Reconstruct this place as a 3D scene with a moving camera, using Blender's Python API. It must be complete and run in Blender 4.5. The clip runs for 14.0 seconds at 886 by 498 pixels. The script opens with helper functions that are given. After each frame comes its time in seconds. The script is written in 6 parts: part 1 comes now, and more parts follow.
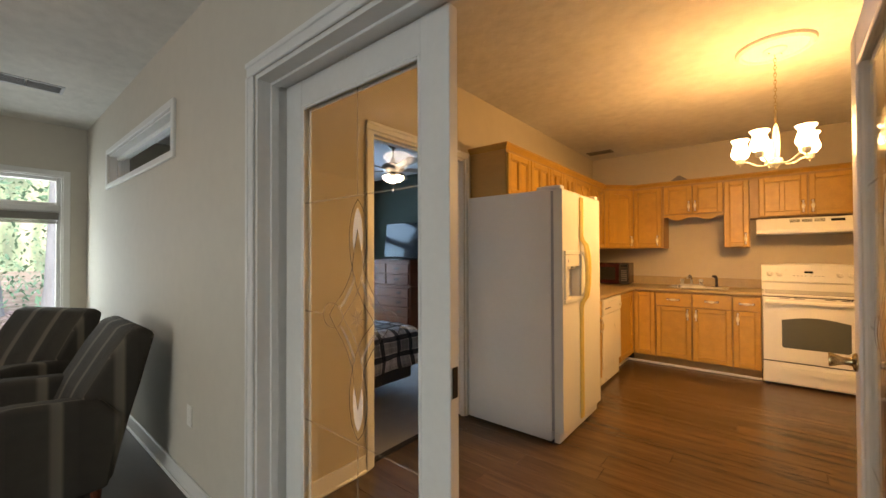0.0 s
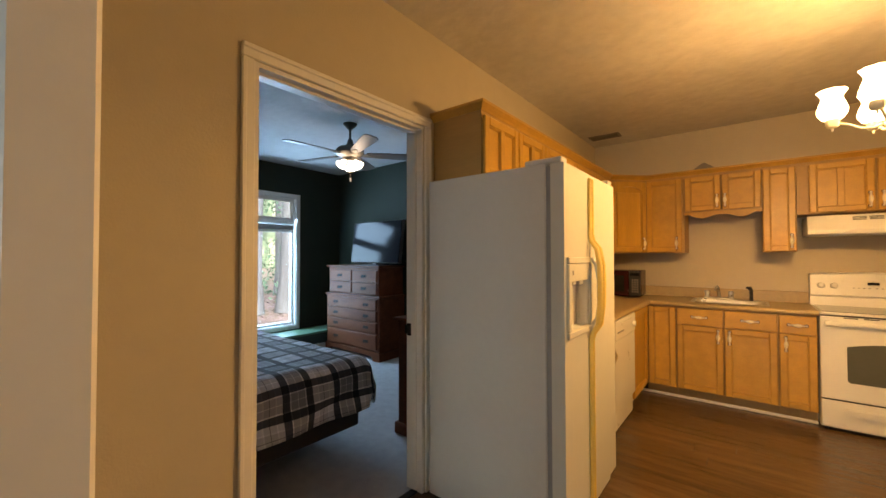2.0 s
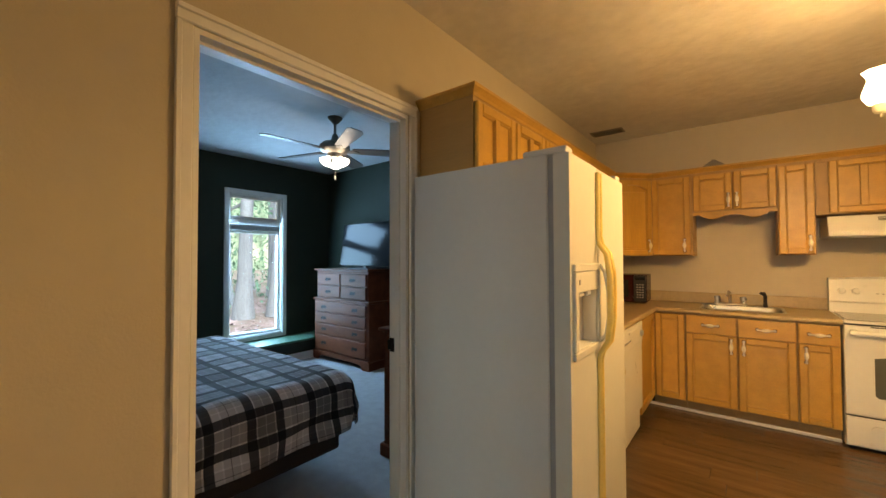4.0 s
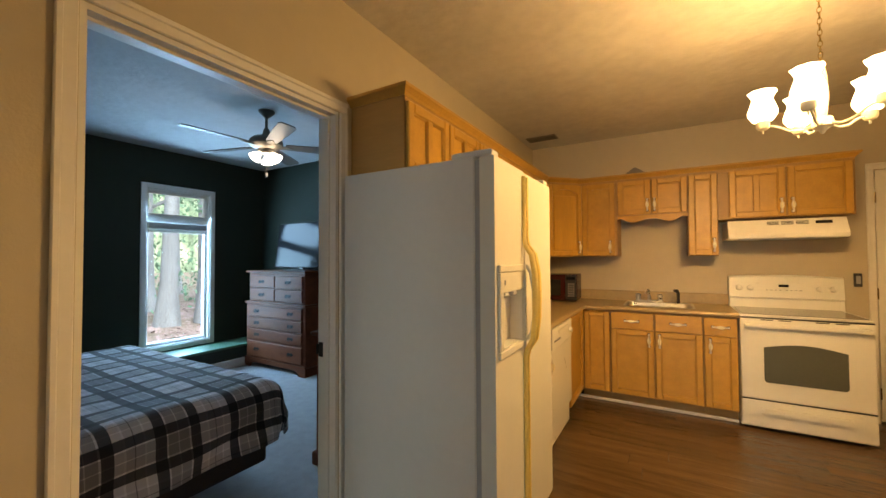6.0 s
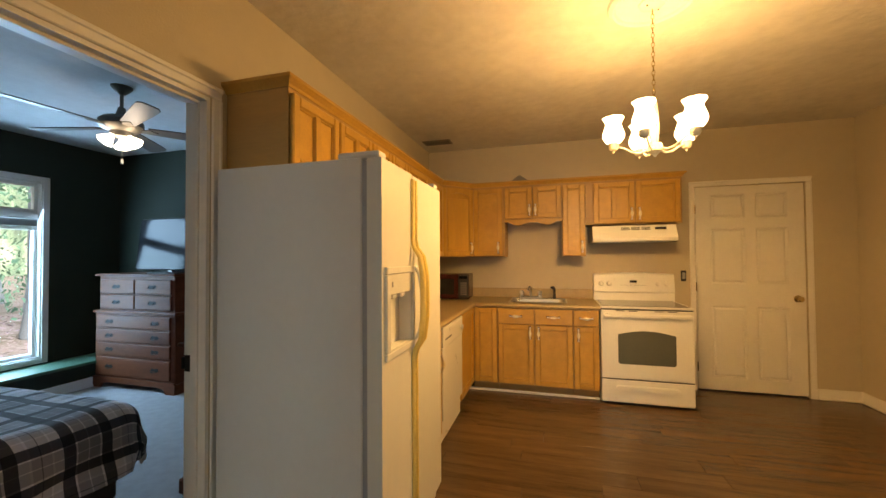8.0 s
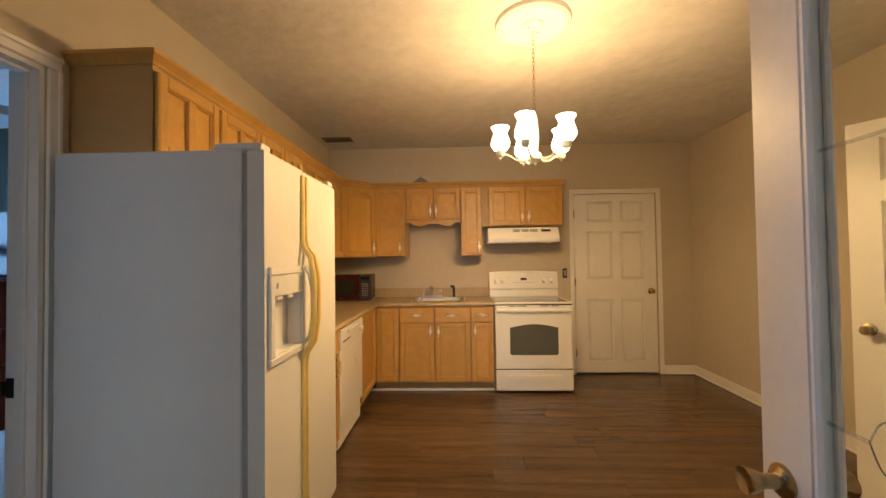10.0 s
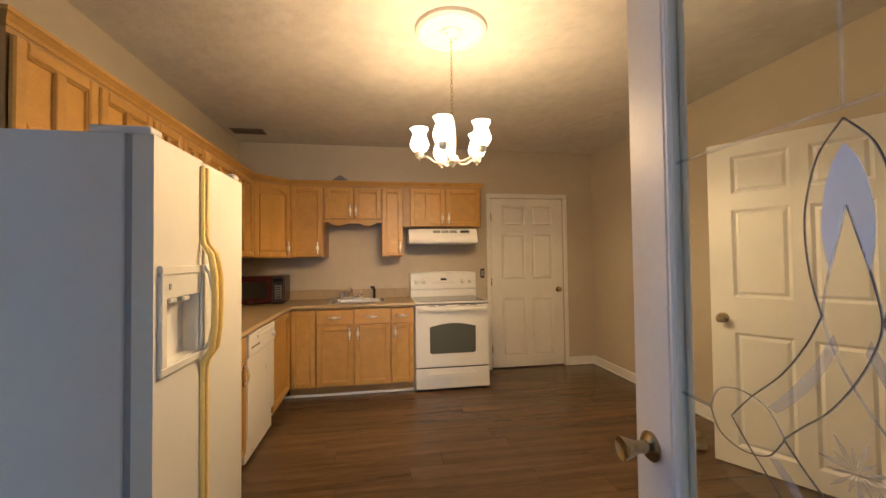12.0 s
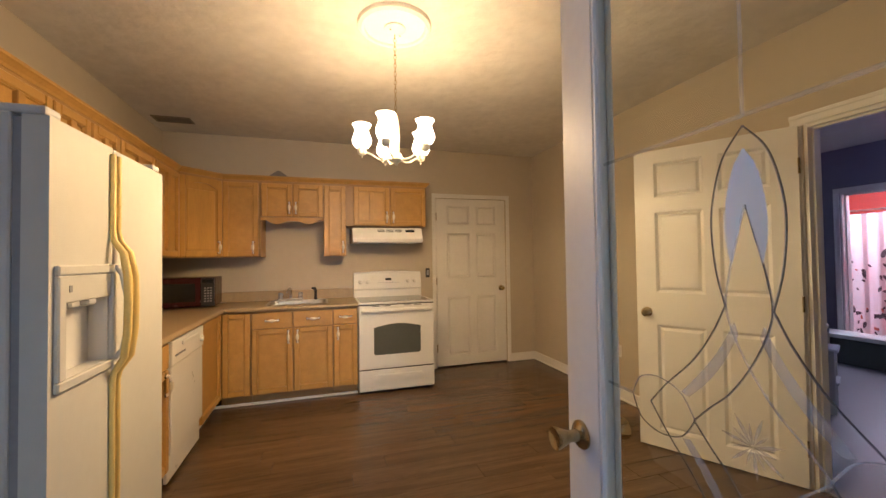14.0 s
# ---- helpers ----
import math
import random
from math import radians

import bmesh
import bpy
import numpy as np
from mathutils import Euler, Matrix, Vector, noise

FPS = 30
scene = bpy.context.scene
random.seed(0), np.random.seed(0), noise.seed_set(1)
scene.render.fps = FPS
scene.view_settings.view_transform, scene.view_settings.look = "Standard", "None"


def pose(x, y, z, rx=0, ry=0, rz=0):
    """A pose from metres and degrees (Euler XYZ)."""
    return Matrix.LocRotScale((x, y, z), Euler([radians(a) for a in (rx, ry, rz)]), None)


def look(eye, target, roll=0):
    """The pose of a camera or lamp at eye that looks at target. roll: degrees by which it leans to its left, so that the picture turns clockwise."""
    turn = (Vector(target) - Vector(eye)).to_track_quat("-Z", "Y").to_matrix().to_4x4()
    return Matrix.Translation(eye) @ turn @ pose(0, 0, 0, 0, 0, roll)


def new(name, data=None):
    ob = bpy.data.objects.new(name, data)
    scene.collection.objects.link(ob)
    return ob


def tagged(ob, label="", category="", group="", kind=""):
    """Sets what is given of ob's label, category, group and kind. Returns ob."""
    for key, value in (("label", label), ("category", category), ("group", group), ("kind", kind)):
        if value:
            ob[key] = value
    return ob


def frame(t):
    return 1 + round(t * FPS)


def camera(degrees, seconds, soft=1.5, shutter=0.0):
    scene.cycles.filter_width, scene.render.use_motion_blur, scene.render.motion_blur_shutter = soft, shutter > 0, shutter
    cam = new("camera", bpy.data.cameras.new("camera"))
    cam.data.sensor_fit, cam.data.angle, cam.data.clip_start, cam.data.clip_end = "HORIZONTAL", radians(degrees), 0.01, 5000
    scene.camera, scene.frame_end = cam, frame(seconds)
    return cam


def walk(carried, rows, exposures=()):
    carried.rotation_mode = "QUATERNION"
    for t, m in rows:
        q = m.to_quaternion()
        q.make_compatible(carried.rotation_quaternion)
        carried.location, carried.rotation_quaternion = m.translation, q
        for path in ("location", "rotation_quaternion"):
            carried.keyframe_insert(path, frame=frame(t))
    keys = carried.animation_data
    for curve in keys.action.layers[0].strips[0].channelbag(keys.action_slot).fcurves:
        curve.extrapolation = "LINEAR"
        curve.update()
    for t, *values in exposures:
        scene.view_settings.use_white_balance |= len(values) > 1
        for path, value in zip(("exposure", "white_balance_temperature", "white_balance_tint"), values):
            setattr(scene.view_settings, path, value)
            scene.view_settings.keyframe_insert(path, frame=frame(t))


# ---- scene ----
cam = camera(98.1, 14.0)
PATH = [
    (0, (0.384, -1.404, 1.299), (-0.886, 0.141, 1.322), -0.2),
    (0.5, (0.28, -1.134, 1.291), (-0.986, 0.414, 1.319), -0.2),
    (1, (0.173, -0.909, 1.303), (-1.086, 0.645, 1.332), -0.2),
    (1.5, (0.087, -0.715, 1.305), (-1.168, 0.842, 1.339), -0.2),
    (2, (-0.003, -0.539, 1.319), (-1.251, 1.023, 1.358), -0.1),
    (4.5, (-0.125, -0.295, 1.341), (-1.355, 1.282, 1.391), -0.3),
    (5, (-0.104, -0.279, 1.337), (-1.288, 1.332, 1.389), -0.2),
    (5.5, (-0.087, -0.266, 1.337), (-1.194, 1.399, 1.389), -0.2),
    (6, (-0.069, -0.252, 1.341), (-1.082, 1.472, 1.39), -0.3),
    (6.5, (-0.051, -0.244, 1.347), (-0.957, 1.538, 1.394), -0.3),
    (7, (-0.043, -0.238, 1.346), (-0.831, 1.6, 1.393), -0.3),
    (7.5, (-0.027, -0.233, 1.352), (-0.696, 1.651, 1.396), -0.4),
    (8, (-0.017, -0.235, 1.351), (-0.563, 1.689, 1.394), -0.4),
    (8.2, (-0.006, -0.242, 1.361), (-0.501, 1.696, 1.397), -0.3),
    (10.3, (0.052, -0.238, 1.336), (0.042, 1.761, 1.383), -0.7),
    (10.5, (0.055, -0.241, 1.333), (0.089, 1.758, 1.383), -0.6),
    (11, (0.062, -0.245, 1.335), (0.201, 1.749, 1.383), -0.6),
    (11.5, (0.067, -0.248, 1.332), (0.301, 1.738, 1.38), -0.6),
    (12, (0.073, -0.249, 1.329), (0.393, 1.725, 1.377), -0.7),
    (12.5, (0.082, -0.249, 1.326), (0.481, 1.71, 1.373), -0.7),
    (13, (0.09, -0.244, 1.323), (0.563, 1.699, 1.369), -0.7),
    (13.5, (0.093, -0.242, 1.322), (0.63, 1.684, 1.368), -0.7),
    (14, (0.093, -0.24, 1.322), (0.682, 1.671, 1.367), -0.8),
]
EXPOSURES = [(0, 0.88, 10300, 24), (1.0, 0.74, 10400, 20), (2.0, 0.74, 10300, 19), (4.5, 0.74, 8900, 11), (8.2, 0.72, 9900, 15), (10.5, 0.7, 6400, 16), (14, 0.7, 5900, 16)]
walk(cam, [(t, look(e, a, r)) for t, e, a, r in PATH], EXPOSURES)

# ---- daylight ----
world = bpy.data.worlds.new("sky")
scene.world = world
world.use_nodes = True
wn = world.node_tree.nodes
bg = wn["Background"]
sky = wn.new("ShaderNodeTexSky")
sky.sky_type, sky.sun_disc = "NISHITA", False
sky.sun_elevation, sky.sun_rotation = radians(53), radians(107)
bg.inputs["Strength"].default_value = 0.50
world.node_tree.links.new(sky.outputs["Color"], bg.inputs["Color"])


def lamp(name, kind, m, energy, colour, size=0.1, size_y=None, angle=None):
    data = bpy.data.lights.new(name, kind)
    data.energy, data.color = energy, colour
    if kind == "AREA":
        data.shape, data.size, data.size_y = "RECTANGLE", size, size_y or size
    elif kind == "SUN":
        data.angle = angle
    else:
        data.shadow_soft_size = size
    ob = new(name, data)
    ob.matrix_world = m
    return ob


lamp("sun", "SUN", look((0, 0, 10), (-6, 1.8, 1.5)), 3.0, (0.84, 0.93, 1.0), angle=radians(12))

# Plan in metres: x across the kitchen, y towards its far wall.
LW, RW, BACK, CEIL = -1.445, 2.69, 4.2, 2.62
FK, FL = -0.51, -0.655          # kitchen and living faces of the wall with the glass doors
OUT = -5.13                     # inner face of the outer wall of bedroom and living room
BED_N, BED_S = 3.22, FK
WARM = (1.0, 0.65, 0.285)

SKYLIGHT = (0.22, 0.52, 1.0)
DAYLIGHT = (0.46, 0.73, 1.0)
lamp("bedroom_window_light", "AREA", look((OUT - 0.2, 2.12, 1.25), (-2.6, 2.0, 0.4)), 98, SKYLIGHT, 0.75, 1.85)
lamp("living_window_light", "AREA", look((OUT - 0.2, -1.32, 1.25), (0, -1.3, 1.0)), 21, DAYLIGHT, 0.78, 1.8)
lamp("living_patio_light", "AREA", look((0.2, -5.3, 1.3), (0.1, 0, 1.2)), 37, DAYLIGHT, 1.7, 1.9)

# ---- materials ----
MATS = {}


def material(name, colour, rough=0.5, vary=0.12, scale=6.0, bump=0.0, bump_scale=60.0, metal=0.0, coat=0.0, stretch=(1, 1, 1), specular=0.5, second=None, rand=0.0):
    """A surface with variation at two scales and fine relief."""
    m = bpy.data.materials.new(name)
    m.use_nodes = True
    n, l = m.node_tree.nodes, m.node_tree.links
    b = n["Principled BSDF"]
    b.inputs["Metallic"].default_value = metal
    b.inputs["Specular IOR Level"].default_value = specular
    b.inputs["Coat Weight"].default_value = coat
    b.inputs["Coat Roughness"].default_value = 0.50
    co = n.new("ShaderNodeTexCoord")
    mp = n.new("ShaderNodeMapping")
    mp.inputs["Scale"].default_value = stretch
    geo = n.new("ShaderNodeObjectInfo")
    add = n.new("ShaderNodeVectorMath")
    add.operation = "ADD"
    mul = n.new("ShaderNodeMath")
    mul.operation = "MULTIPLY"
    mul.inputs[1].default_value = 40.0 * (rand > 0)
    l.new(geo.outputs["Random"], mul.inputs[0])
    l.new(co.outputs["Object"], add.inputs[0])
    l.new(mul.outputs[0], add.inputs[1])
    l.new(add.outputs[0], mp.inputs["Vector"])
    n1 = n.new("ShaderNodeTexNoise")
    n1.inputs["Scale"].default_value, n1.inputs["Detail"].default_value = scale, 5
    n2 = n.new("ShaderNodeTexNoise")
    n2.inputs["Scale"].default_value, n2.inputs["Detail"].default_value = scale * 9, 3
    l.new(mp.outputs[0], n1.inputs["Vector"])
    l.new(mp.outputs[0], n2.inputs["Vector"])
    mix = n.new("ShaderNodeMix")
    mix.data_type = "RGBA"
    avg = n.new("ShaderNodeMath")
    avg.operation = "MULTIPLY_ADD"
    avg.inputs[1].default_value, avg.inputs[2].default_value = 0.4, 0.0
    l.new(n2.outputs["Fac"], avg.inputs[0])
    tot = n.new("ShaderNodeMath")
    tot.operation = "MULTIPLY_ADD"
    tot.inputs[1].default_value = 0.6
    l.new(n1.outputs["Fac"], tot.inputs[0])
    l.new(avg.outputs[0], tot.inputs[2])
    rmp = n.new("ShaderNodeMapRange")
    rmp.inputs["From Min"].default_value, rmp.inputs["From Max"].default_value = 0.32, 0.68
    l.new(tot.outputs[0], rmp.inputs["Value"])
    l.new(rmp.outputs[0], mix.inputs["Factor"])
    dark = second or tuple(c * (1 - vary) for c in colour)
    mix.inputs["A"].default_value = (*dark, 1)
    mix.inputs["B"].default_value = (*[min(1, c * (1 + vary * 0.6)) for c in colour], 1)
    if rand:
        hsv = n.new("ShaderNodeHueSaturation")
        rr = n.new("ShaderNodeMapRange")
        rr.inputs["To Min"].default_value, rr.inputs["To Max"].default_value = 1 - rand, 1 + rand
        l.new(geo.outputs["Random"], rr.inputs["Value"])
        l.new(rr.outputs[0], hsv.inputs["Value"])
        l.new(mix.outputs["Result"], hsv.inputs["Color"])
        l.new(hsv.outputs["Color"], b.inputs["Base Color"])
    else:
        l.new(mix.outputs["Result"], b.inputs["Base Color"])
    r2 = n.new("ShaderNodeMapRange")
    r2.inputs["To Min"].default_value, r2.inputs["To Max"].default_value = max(0.02, rough * 0.85), min(1, rough * 1.2)
    l.new(n1.outputs["Fac"], r2.inputs["Value"])
    l.new(r2.outputs[0], b.inputs["Roughness"])
    if bump:
        nb = n.new("ShaderNodeTexNoise")
        nb.inputs["Scale"].default_value, nb.inputs["Detail"].default_value = bump_scale, 4
        l.new(mp.outputs[0], nb.inputs["Vector"])
        bp = n.new("ShaderNodeBump")
        bp.inputs["Strength"].default_value, bp.inputs["Distance"].default_value = bump, 0.01
        l.new(nb.outputs["Fac"], bp.inputs["Height"])
        l.new(bp.outputs["Normal"], b.inputs["Normal"])
    MATS[name] = m
    return m


def glowing(name, colour, strength):
    m = bpy.data.materials.new(name)
    m.use_nodes = True
    b = m.node_tree.nodes["Principled BSDF"]
    b.inputs["Base Color"].default_value = (0.8, 0.8, 0.8, 1)
    b.inputs["Emission Color"].default_value = (*colour, 1)
    b.inputs["Emission Strength"].default_value = strength
    return m


def glass(name, tint=(0.98, 1.0, 0.99), rough=0.0, opaque=0.0):
    """Thin clear glass: mostly see-through, with a true gloss."""
    m = bpy.data.materials.new(name)
    m.use_nodes = True
    n, l = m.node_tree.nodes, m.node_tree.links
    n.remove(n["Principled BSDF"])
    tr, gl, fr, mx = n.new("ShaderNodeBsdfTransparent"), n.new("ShaderNodeBsdfGlossy"), n.new("ShaderNodeLayerWeight"), n.new("ShaderNodeMixShader")
    tr.inputs["Color"].default_value = (*tint, 1)
    gl.inputs["Roughness"].default_value = rough
    fr.inputs["Blend"].default_value = 0.5
    pw, sc = n.new("ShaderNodeMath"), n.new("ShaderNodeMath")
    pw.operation, sc.operation = "POWER", "MULTIPLY_ADD"
    pw.inputs[1].default_value = 4.0
    sc.inputs[1].default_value, sc.inputs[2].default_value = 0.45, 0.025
    l.new(fr.outputs["Facing"], pw.inputs[0])
    l.new(pw.outputs[0], sc.inputs[0])
    l.new(sc.outputs[0], mx.inputs[0])
    l.new(tr.outputs[0], mx.inputs[1])
    l.new(gl.outputs[0], mx.inputs[2])
    last = mx
    if opaque:
        df, m2 = n.new("ShaderNodeBsdfTranslucent"), n.new("ShaderNodeMixShader")
        d2, m3 = n.new("ShaderNodeBsdfDiffuse"), n.new("ShaderNodeMixShader")
        l.new(df.outputs[0], m3.inputs[1])
        l.new(d2.outputs[0], m3.inputs[2])
        m2.inputs[0].default_value = opaque
        l.new(mx.outputs[0], m2.inputs[1])
        l.new(m3.outputs[0], m2.inputs[2])
        last = m2
    l.new(last.outputs[0], n["Material Output"].inputs["Surface"])
    return m


TAUPE = material("taupe_wall_paint", (0.50, 0.44, 0.34), 0.75, 0.05, 1.5, 0.12, 120)
CREAM = material("pale_wall_paint", (0.60, 0.55, 0.47), 0.7, 0.05, 1.5, 0.12, 120)
GREEN = material("dark_green_wall_paint", (0.009, 0.021, 0.011), 0.75, 0.12, 1.5, 0.1, 120)
CEILING = material("textured_ceiling_paint", (0.66, 0.63, 0.58), 0.85, 0.15, 1.3, 1.0, 11)
TRIM = material("white_trim_paint", (0.74, 0.73, 0.70), 0.4, 0.05, 4, 0.06, 30)
WHITE = material("white_appliance_enamel", (0.76, 0.76, 0.73), 0.28, 0.03, 3, 0.04, 200, coat=0.3)
FRIDGE_SIDE = material("pebbled_white_steel", (0.62, 0.62, 0.61), 0.42, 0.04, 3, 0.25, 260)
FRIDGE_FRONT = material("cream_refrigerator_enamel", (0.61, 0.61, 0.57), 0.38, 0.04, 3, 0.15, 260)
YELLOWED = material("yellowed_plastic", (0.80, 0.60, 0.20), 0.4, 0.12, 5)
GASKET = material("grey_gasket", (0.28, 0.29, 0.31), 0.6, 0.1, 8)
MAPLE = material("honey_maple", (0.52, 0.295, 0.075), 0.34, 0.16, 2.2, 0.05, 40, stretch=(6, 6, 0.7), coat=0.05, specular=0.4, rand=0.07)
MAPLE_SIDE = material("maple_veneer_side", (0.40, 0.235, 0.085), 0.45, 0.12, 2.2, 0.05, 40, stretch=(6, 6, 0.7), rand=0.05)
LAMINATE = material("tan_laminate", (0.40, 0.30, 0.17), 0.38, 0.14, 30, 0.03, 200)
NICKEL = material("polished_nickel", (0.92, 0.86, 0.80), 0.2, 0.05, 20, metal=0.3, coat=0.4)
STEEL = material("sink_steel", (0.62, 0.62, 0.60), 0.28, 0.08, 14, 0.04, 80, metal=1.0)
BRASS = material("antique_brass", (0.42, 0.33, 0.19), 0.22, 0.15, 20, metal=1.0)
DARKMETAL = material("dark_bronze", (0.020, 0.016, 0.013), 0.6, 0.2, 20, specular=0.15)
BLACK = material("black_plastic", (0.018, 0.018, 0.02), 0.3, 0.1, 10)
BLACKGLASS = material("black_glass", (0.012, 0.013, 0.014), 0.12, 0.02, 5)
TVGLASS = material("television_glass", (0.012, 0.013, 0.015), 0.10, 0.02, 5, specular=0.10)
OVENGLASS = material("grey_oven_glass", (0.10, 0.11, 0.10), 0.12, 0.05, 5)
COOKTOP = material("grey_ceramic_cooktop", (0.16, 0.16, 0.16), 0.1, 0.1, 60)
REDPLASTIC = material("dark_red_plastic", (0.040, 0.006, 0.008), 0.25, 0.1, 8)
CHERRY = material("cherry_wood", (0.17, 0.045, 0.020), 0.42, 0.35, 2.0, 0.04, 40, stretch=(1, 5, 5), specular=0.12, rand=0.05)
CARPET = material("grey_carpet", (0.38, 0.37, 0.37), 0.95, 0.16, 14, 0.9, 180)
OAKFLOOR = material("dark_laminate_plank", (0.112, 0.068, 0.036), 0.22, 0.5, 2.2, 0.08, 14, stretch=(0.5, 8, 8), second=(0.062, 0.036, 0.019), rand=0.12)
DARKFLOOR = material("dark_wood_floor", (0.06, 0.04, 0.03), 0.35, 0.3, 2.6, 0.05, 14, stretch=(1, 9, 1))
IVORY = material("ivory_enamel", (0.78, 0.72, 0.56), 0.3, 0.05, 10)
PLASTER = material("white_plaster", (0.78, 0.76, 0.72), 0.6, 0.04, 10, 0.05, 80)
GOLD = material("polished_brass", (0.62, 0.51, 0.28), 0.2, 0.1, 20, metal=1.0)
FANMETAL = material("pewter_fan_metal", (0.20, 0.18, 0.15), 0.4, 0.1, 20, metal=0.5)
BLADE = material("fan_blade_veneer", (0.12, 0.11, 0.10), 0.4, 0.1, 6)
BEDSKIRT = material("brown_bed_base_fabric", (0.055, 0.042, 0.036), 0.9, 0.2, 20, 0.3, 160)
VENTMETAL = material("painted_vent_metal", (0.22, 0.19, 0.15), 0.5, 0.1, 10)
VENTWHITE = material("white_vent_metal", (0.55, 0.56, 0.57), 0.5, 0.1, 10)
PLATE = material("white_plate_plastic", (0.75, 0.72, 0.66), 0.35, 0.03, 10)
BLIND = material("grey_blind_fabric", (0.20, 0.19, 0.17), 0.7, 0.1, 30)
RED = material("coral_red_paint", (0.62, 0.10, 0.08), 0.6, 0.05, 3)
BLUEGREY = material("blue_grey_paint", (0.16, 0.15, 0.22), 0.7, 0.06, 2)
LOUVRE = material("grey_triangle_plaster", (0.16, 0.15, 0.15), 0.6, 0.2, 20)
PANE = glass("window_glass")
DOORGLASS = glass("door_glass")
BEVEL = glass("bevelled_glass", (0.97, 0.98, 0.97), 0.05, 0.16)
SATIN = glass("satin_glass_band", (0.93, 0.94, 0.97), 0.2, 0.17)
CAME = material("dark_bevel_edge", (0.045, 0.045, 0.05), 0.3, 0.2, 30, metal=0.3)
FROST = glass("frosted_glass", (0.85, 0.88, 1.0), 0.3, 0.75)
SHADE = glowing("lit_opal_glass", (1.0, 0.82, 0.56), 6.0)
FANGLOW = glowing("lit_fan_glass", (1.0, 0.93, 0.88), 6.5)
BATHGLOW = glowing("lit_bath_lamp", (0.85, 0.88, 1.0), 12.0)


def plaid():
    """Tartan cloth: crossing dark and pale bands on grey."""
    m = material("plaid_cloth", (0.3, 0.3, 0.3), 0.9, 0.1, 20, 0.3, 200)
    n, l = m.node_tree.nodes, m.node_tree.links
    b = n["Principled BSDF"]
    co = n.new("ShaderNodeUVMap")
    sep = n.new("ShaderNodeSeparateXYZ")
    l.new(co.outputs[0], sep.inputs[0])
    ramps = []
    for axis in ("X", "Y"):
        fr = n.new("ShaderNodeMath")
        fr.operation = "FRACT"
        l.new(sep.outputs[axis], fr.inputs[0])
        rp = n.new("ShaderNodeValToRGB")
        rp.color_ramp.interpolation = "CONSTANT"
        el = rp.color_ramp.elements
        el[0].position, el[0].color = 0, (0.08, 0.08, 0.09, 1)
        el[1].position, el[1].color = 0.13, (0.85, 0.86, 0.88, 1)
        for p, c in ((0.15, 0.42), (0.27, 0.75), (0.285, 0.42), (0.41, 0.85), (0.43, 0.08), (0.56, 0.82), (0.66, 0.95), (0.68, 0.70), (0.77, 0.30), (0.785, 0.72), (0.88, 0.95), (0.90, 0.78)):
            e = el.new(p)
            e.color = (c, c, c * 1.02, 1)
        l.new(fr.outputs[0], rp.inputs[0])
        ramps.append(rp)
    mx = n.new("ShaderNodeMix")
    mx.data_type = "RGBA"
    mx.blend_type = "MULTIPLY"
    mx.inputs["Factor"].default_value = 1.0
    l.new(ramps[0].outputs[0], mx.inputs["A"])
    l.new(ramps[1].outputs[0], mx.inputs["B"])
    l.new(mx.outputs["Result"], b.inputs["Base Color"])
    return m


def striped():
    """Brown upholstery with pale lengthwise stripes."""
    m = material("striped_upholstery", (0.1, 0.09, 0.08), 0.9, 0.1, 20, 0.3, 200)
    n, l = m.node_tree.nodes, m.node_tree.links
    b = n["Principled BSDF"]
    co = n.new("ShaderNodeUVMap")
    sep = n.new("ShaderNodeSeparateXYZ")
    l.new(co.outputs[0], sep.inputs[0])
    fr = n.new("ShaderNodeMath")
    fr.operation = "FRACT"
    l.new(sep.outputs["X"], fr.inputs[0])
    rp = n.new("ShaderNodeValToRGB")
    el = rp.color_ramp.elements
    el[0].position, el[0].color = 0.0, (0.036, 0.028, 0.021, 1)
    el[1].position, el[1].color = 0.55, (0.050, 0.040, 0.030, 1)
    for p, c in ((0.62, (0.13, 0.11, 0.088, 1)), (0.74, (0.15, 0.13, 0.10, 1)), (0.80, (0.04, 0.032, 0.025, 1))):
        e = el.new(p)
        e.color = c
    l.new(fr.outputs[0], rp.inputs[0])
    l.new(rp.outputs[0], b.inputs["Base Color"])
    return m


PLAID = plaid()
STRIPE = striped()

# ---- builders ----
ROOT = {}


def thing(name, label, category, m=None, group="", kind=""):
    ob = new(name)
    ob.empty_display_size = 0.1
    ob.matrix_world = m or Matrix()
    ROOT[ob] = ob.matrix_world.copy()
    return tagged(ob, label, category, group, kind)


def finish(name, bm, mat, smooth=False):
    me = bpy.data.meshes.new(name)
    bmesh.ops.recalc_face_normals(bm, faces=bm.faces)
    bm.to_mesh(me)
    bm.free()
    me.materials.append(mat)
    if smooth:
        for p in me.polygons:
            p.use_smooth = True
        me.set_sharp_from_angle(angle=radians(35))
    return new(name, me)


def part(name, bm, mat, parent, label="", smooth=False):
    """One mesh under a thing or part; bm is in the thing's own metres."""
    ob = finish(name, bm, mat, smooth)
    ob.parent = parent
    ROOT[ob] = ROOT.get(parent, Matrix())
    return tagged(ob, label)


def wpart(name, bm, mat, parent, label="", smooth=False):
    """The same, with bm in the place's metres."""
    bm.transform(ROOT[parent].inverted())
    return part(name, bm, mat, parent, label, smooth)


def solid(name, bm, mat, label="", category="", kind="structure", smooth=False, group=""):
    return tagged(finish(name, bm, mat, smooth), label, category, group, kind)


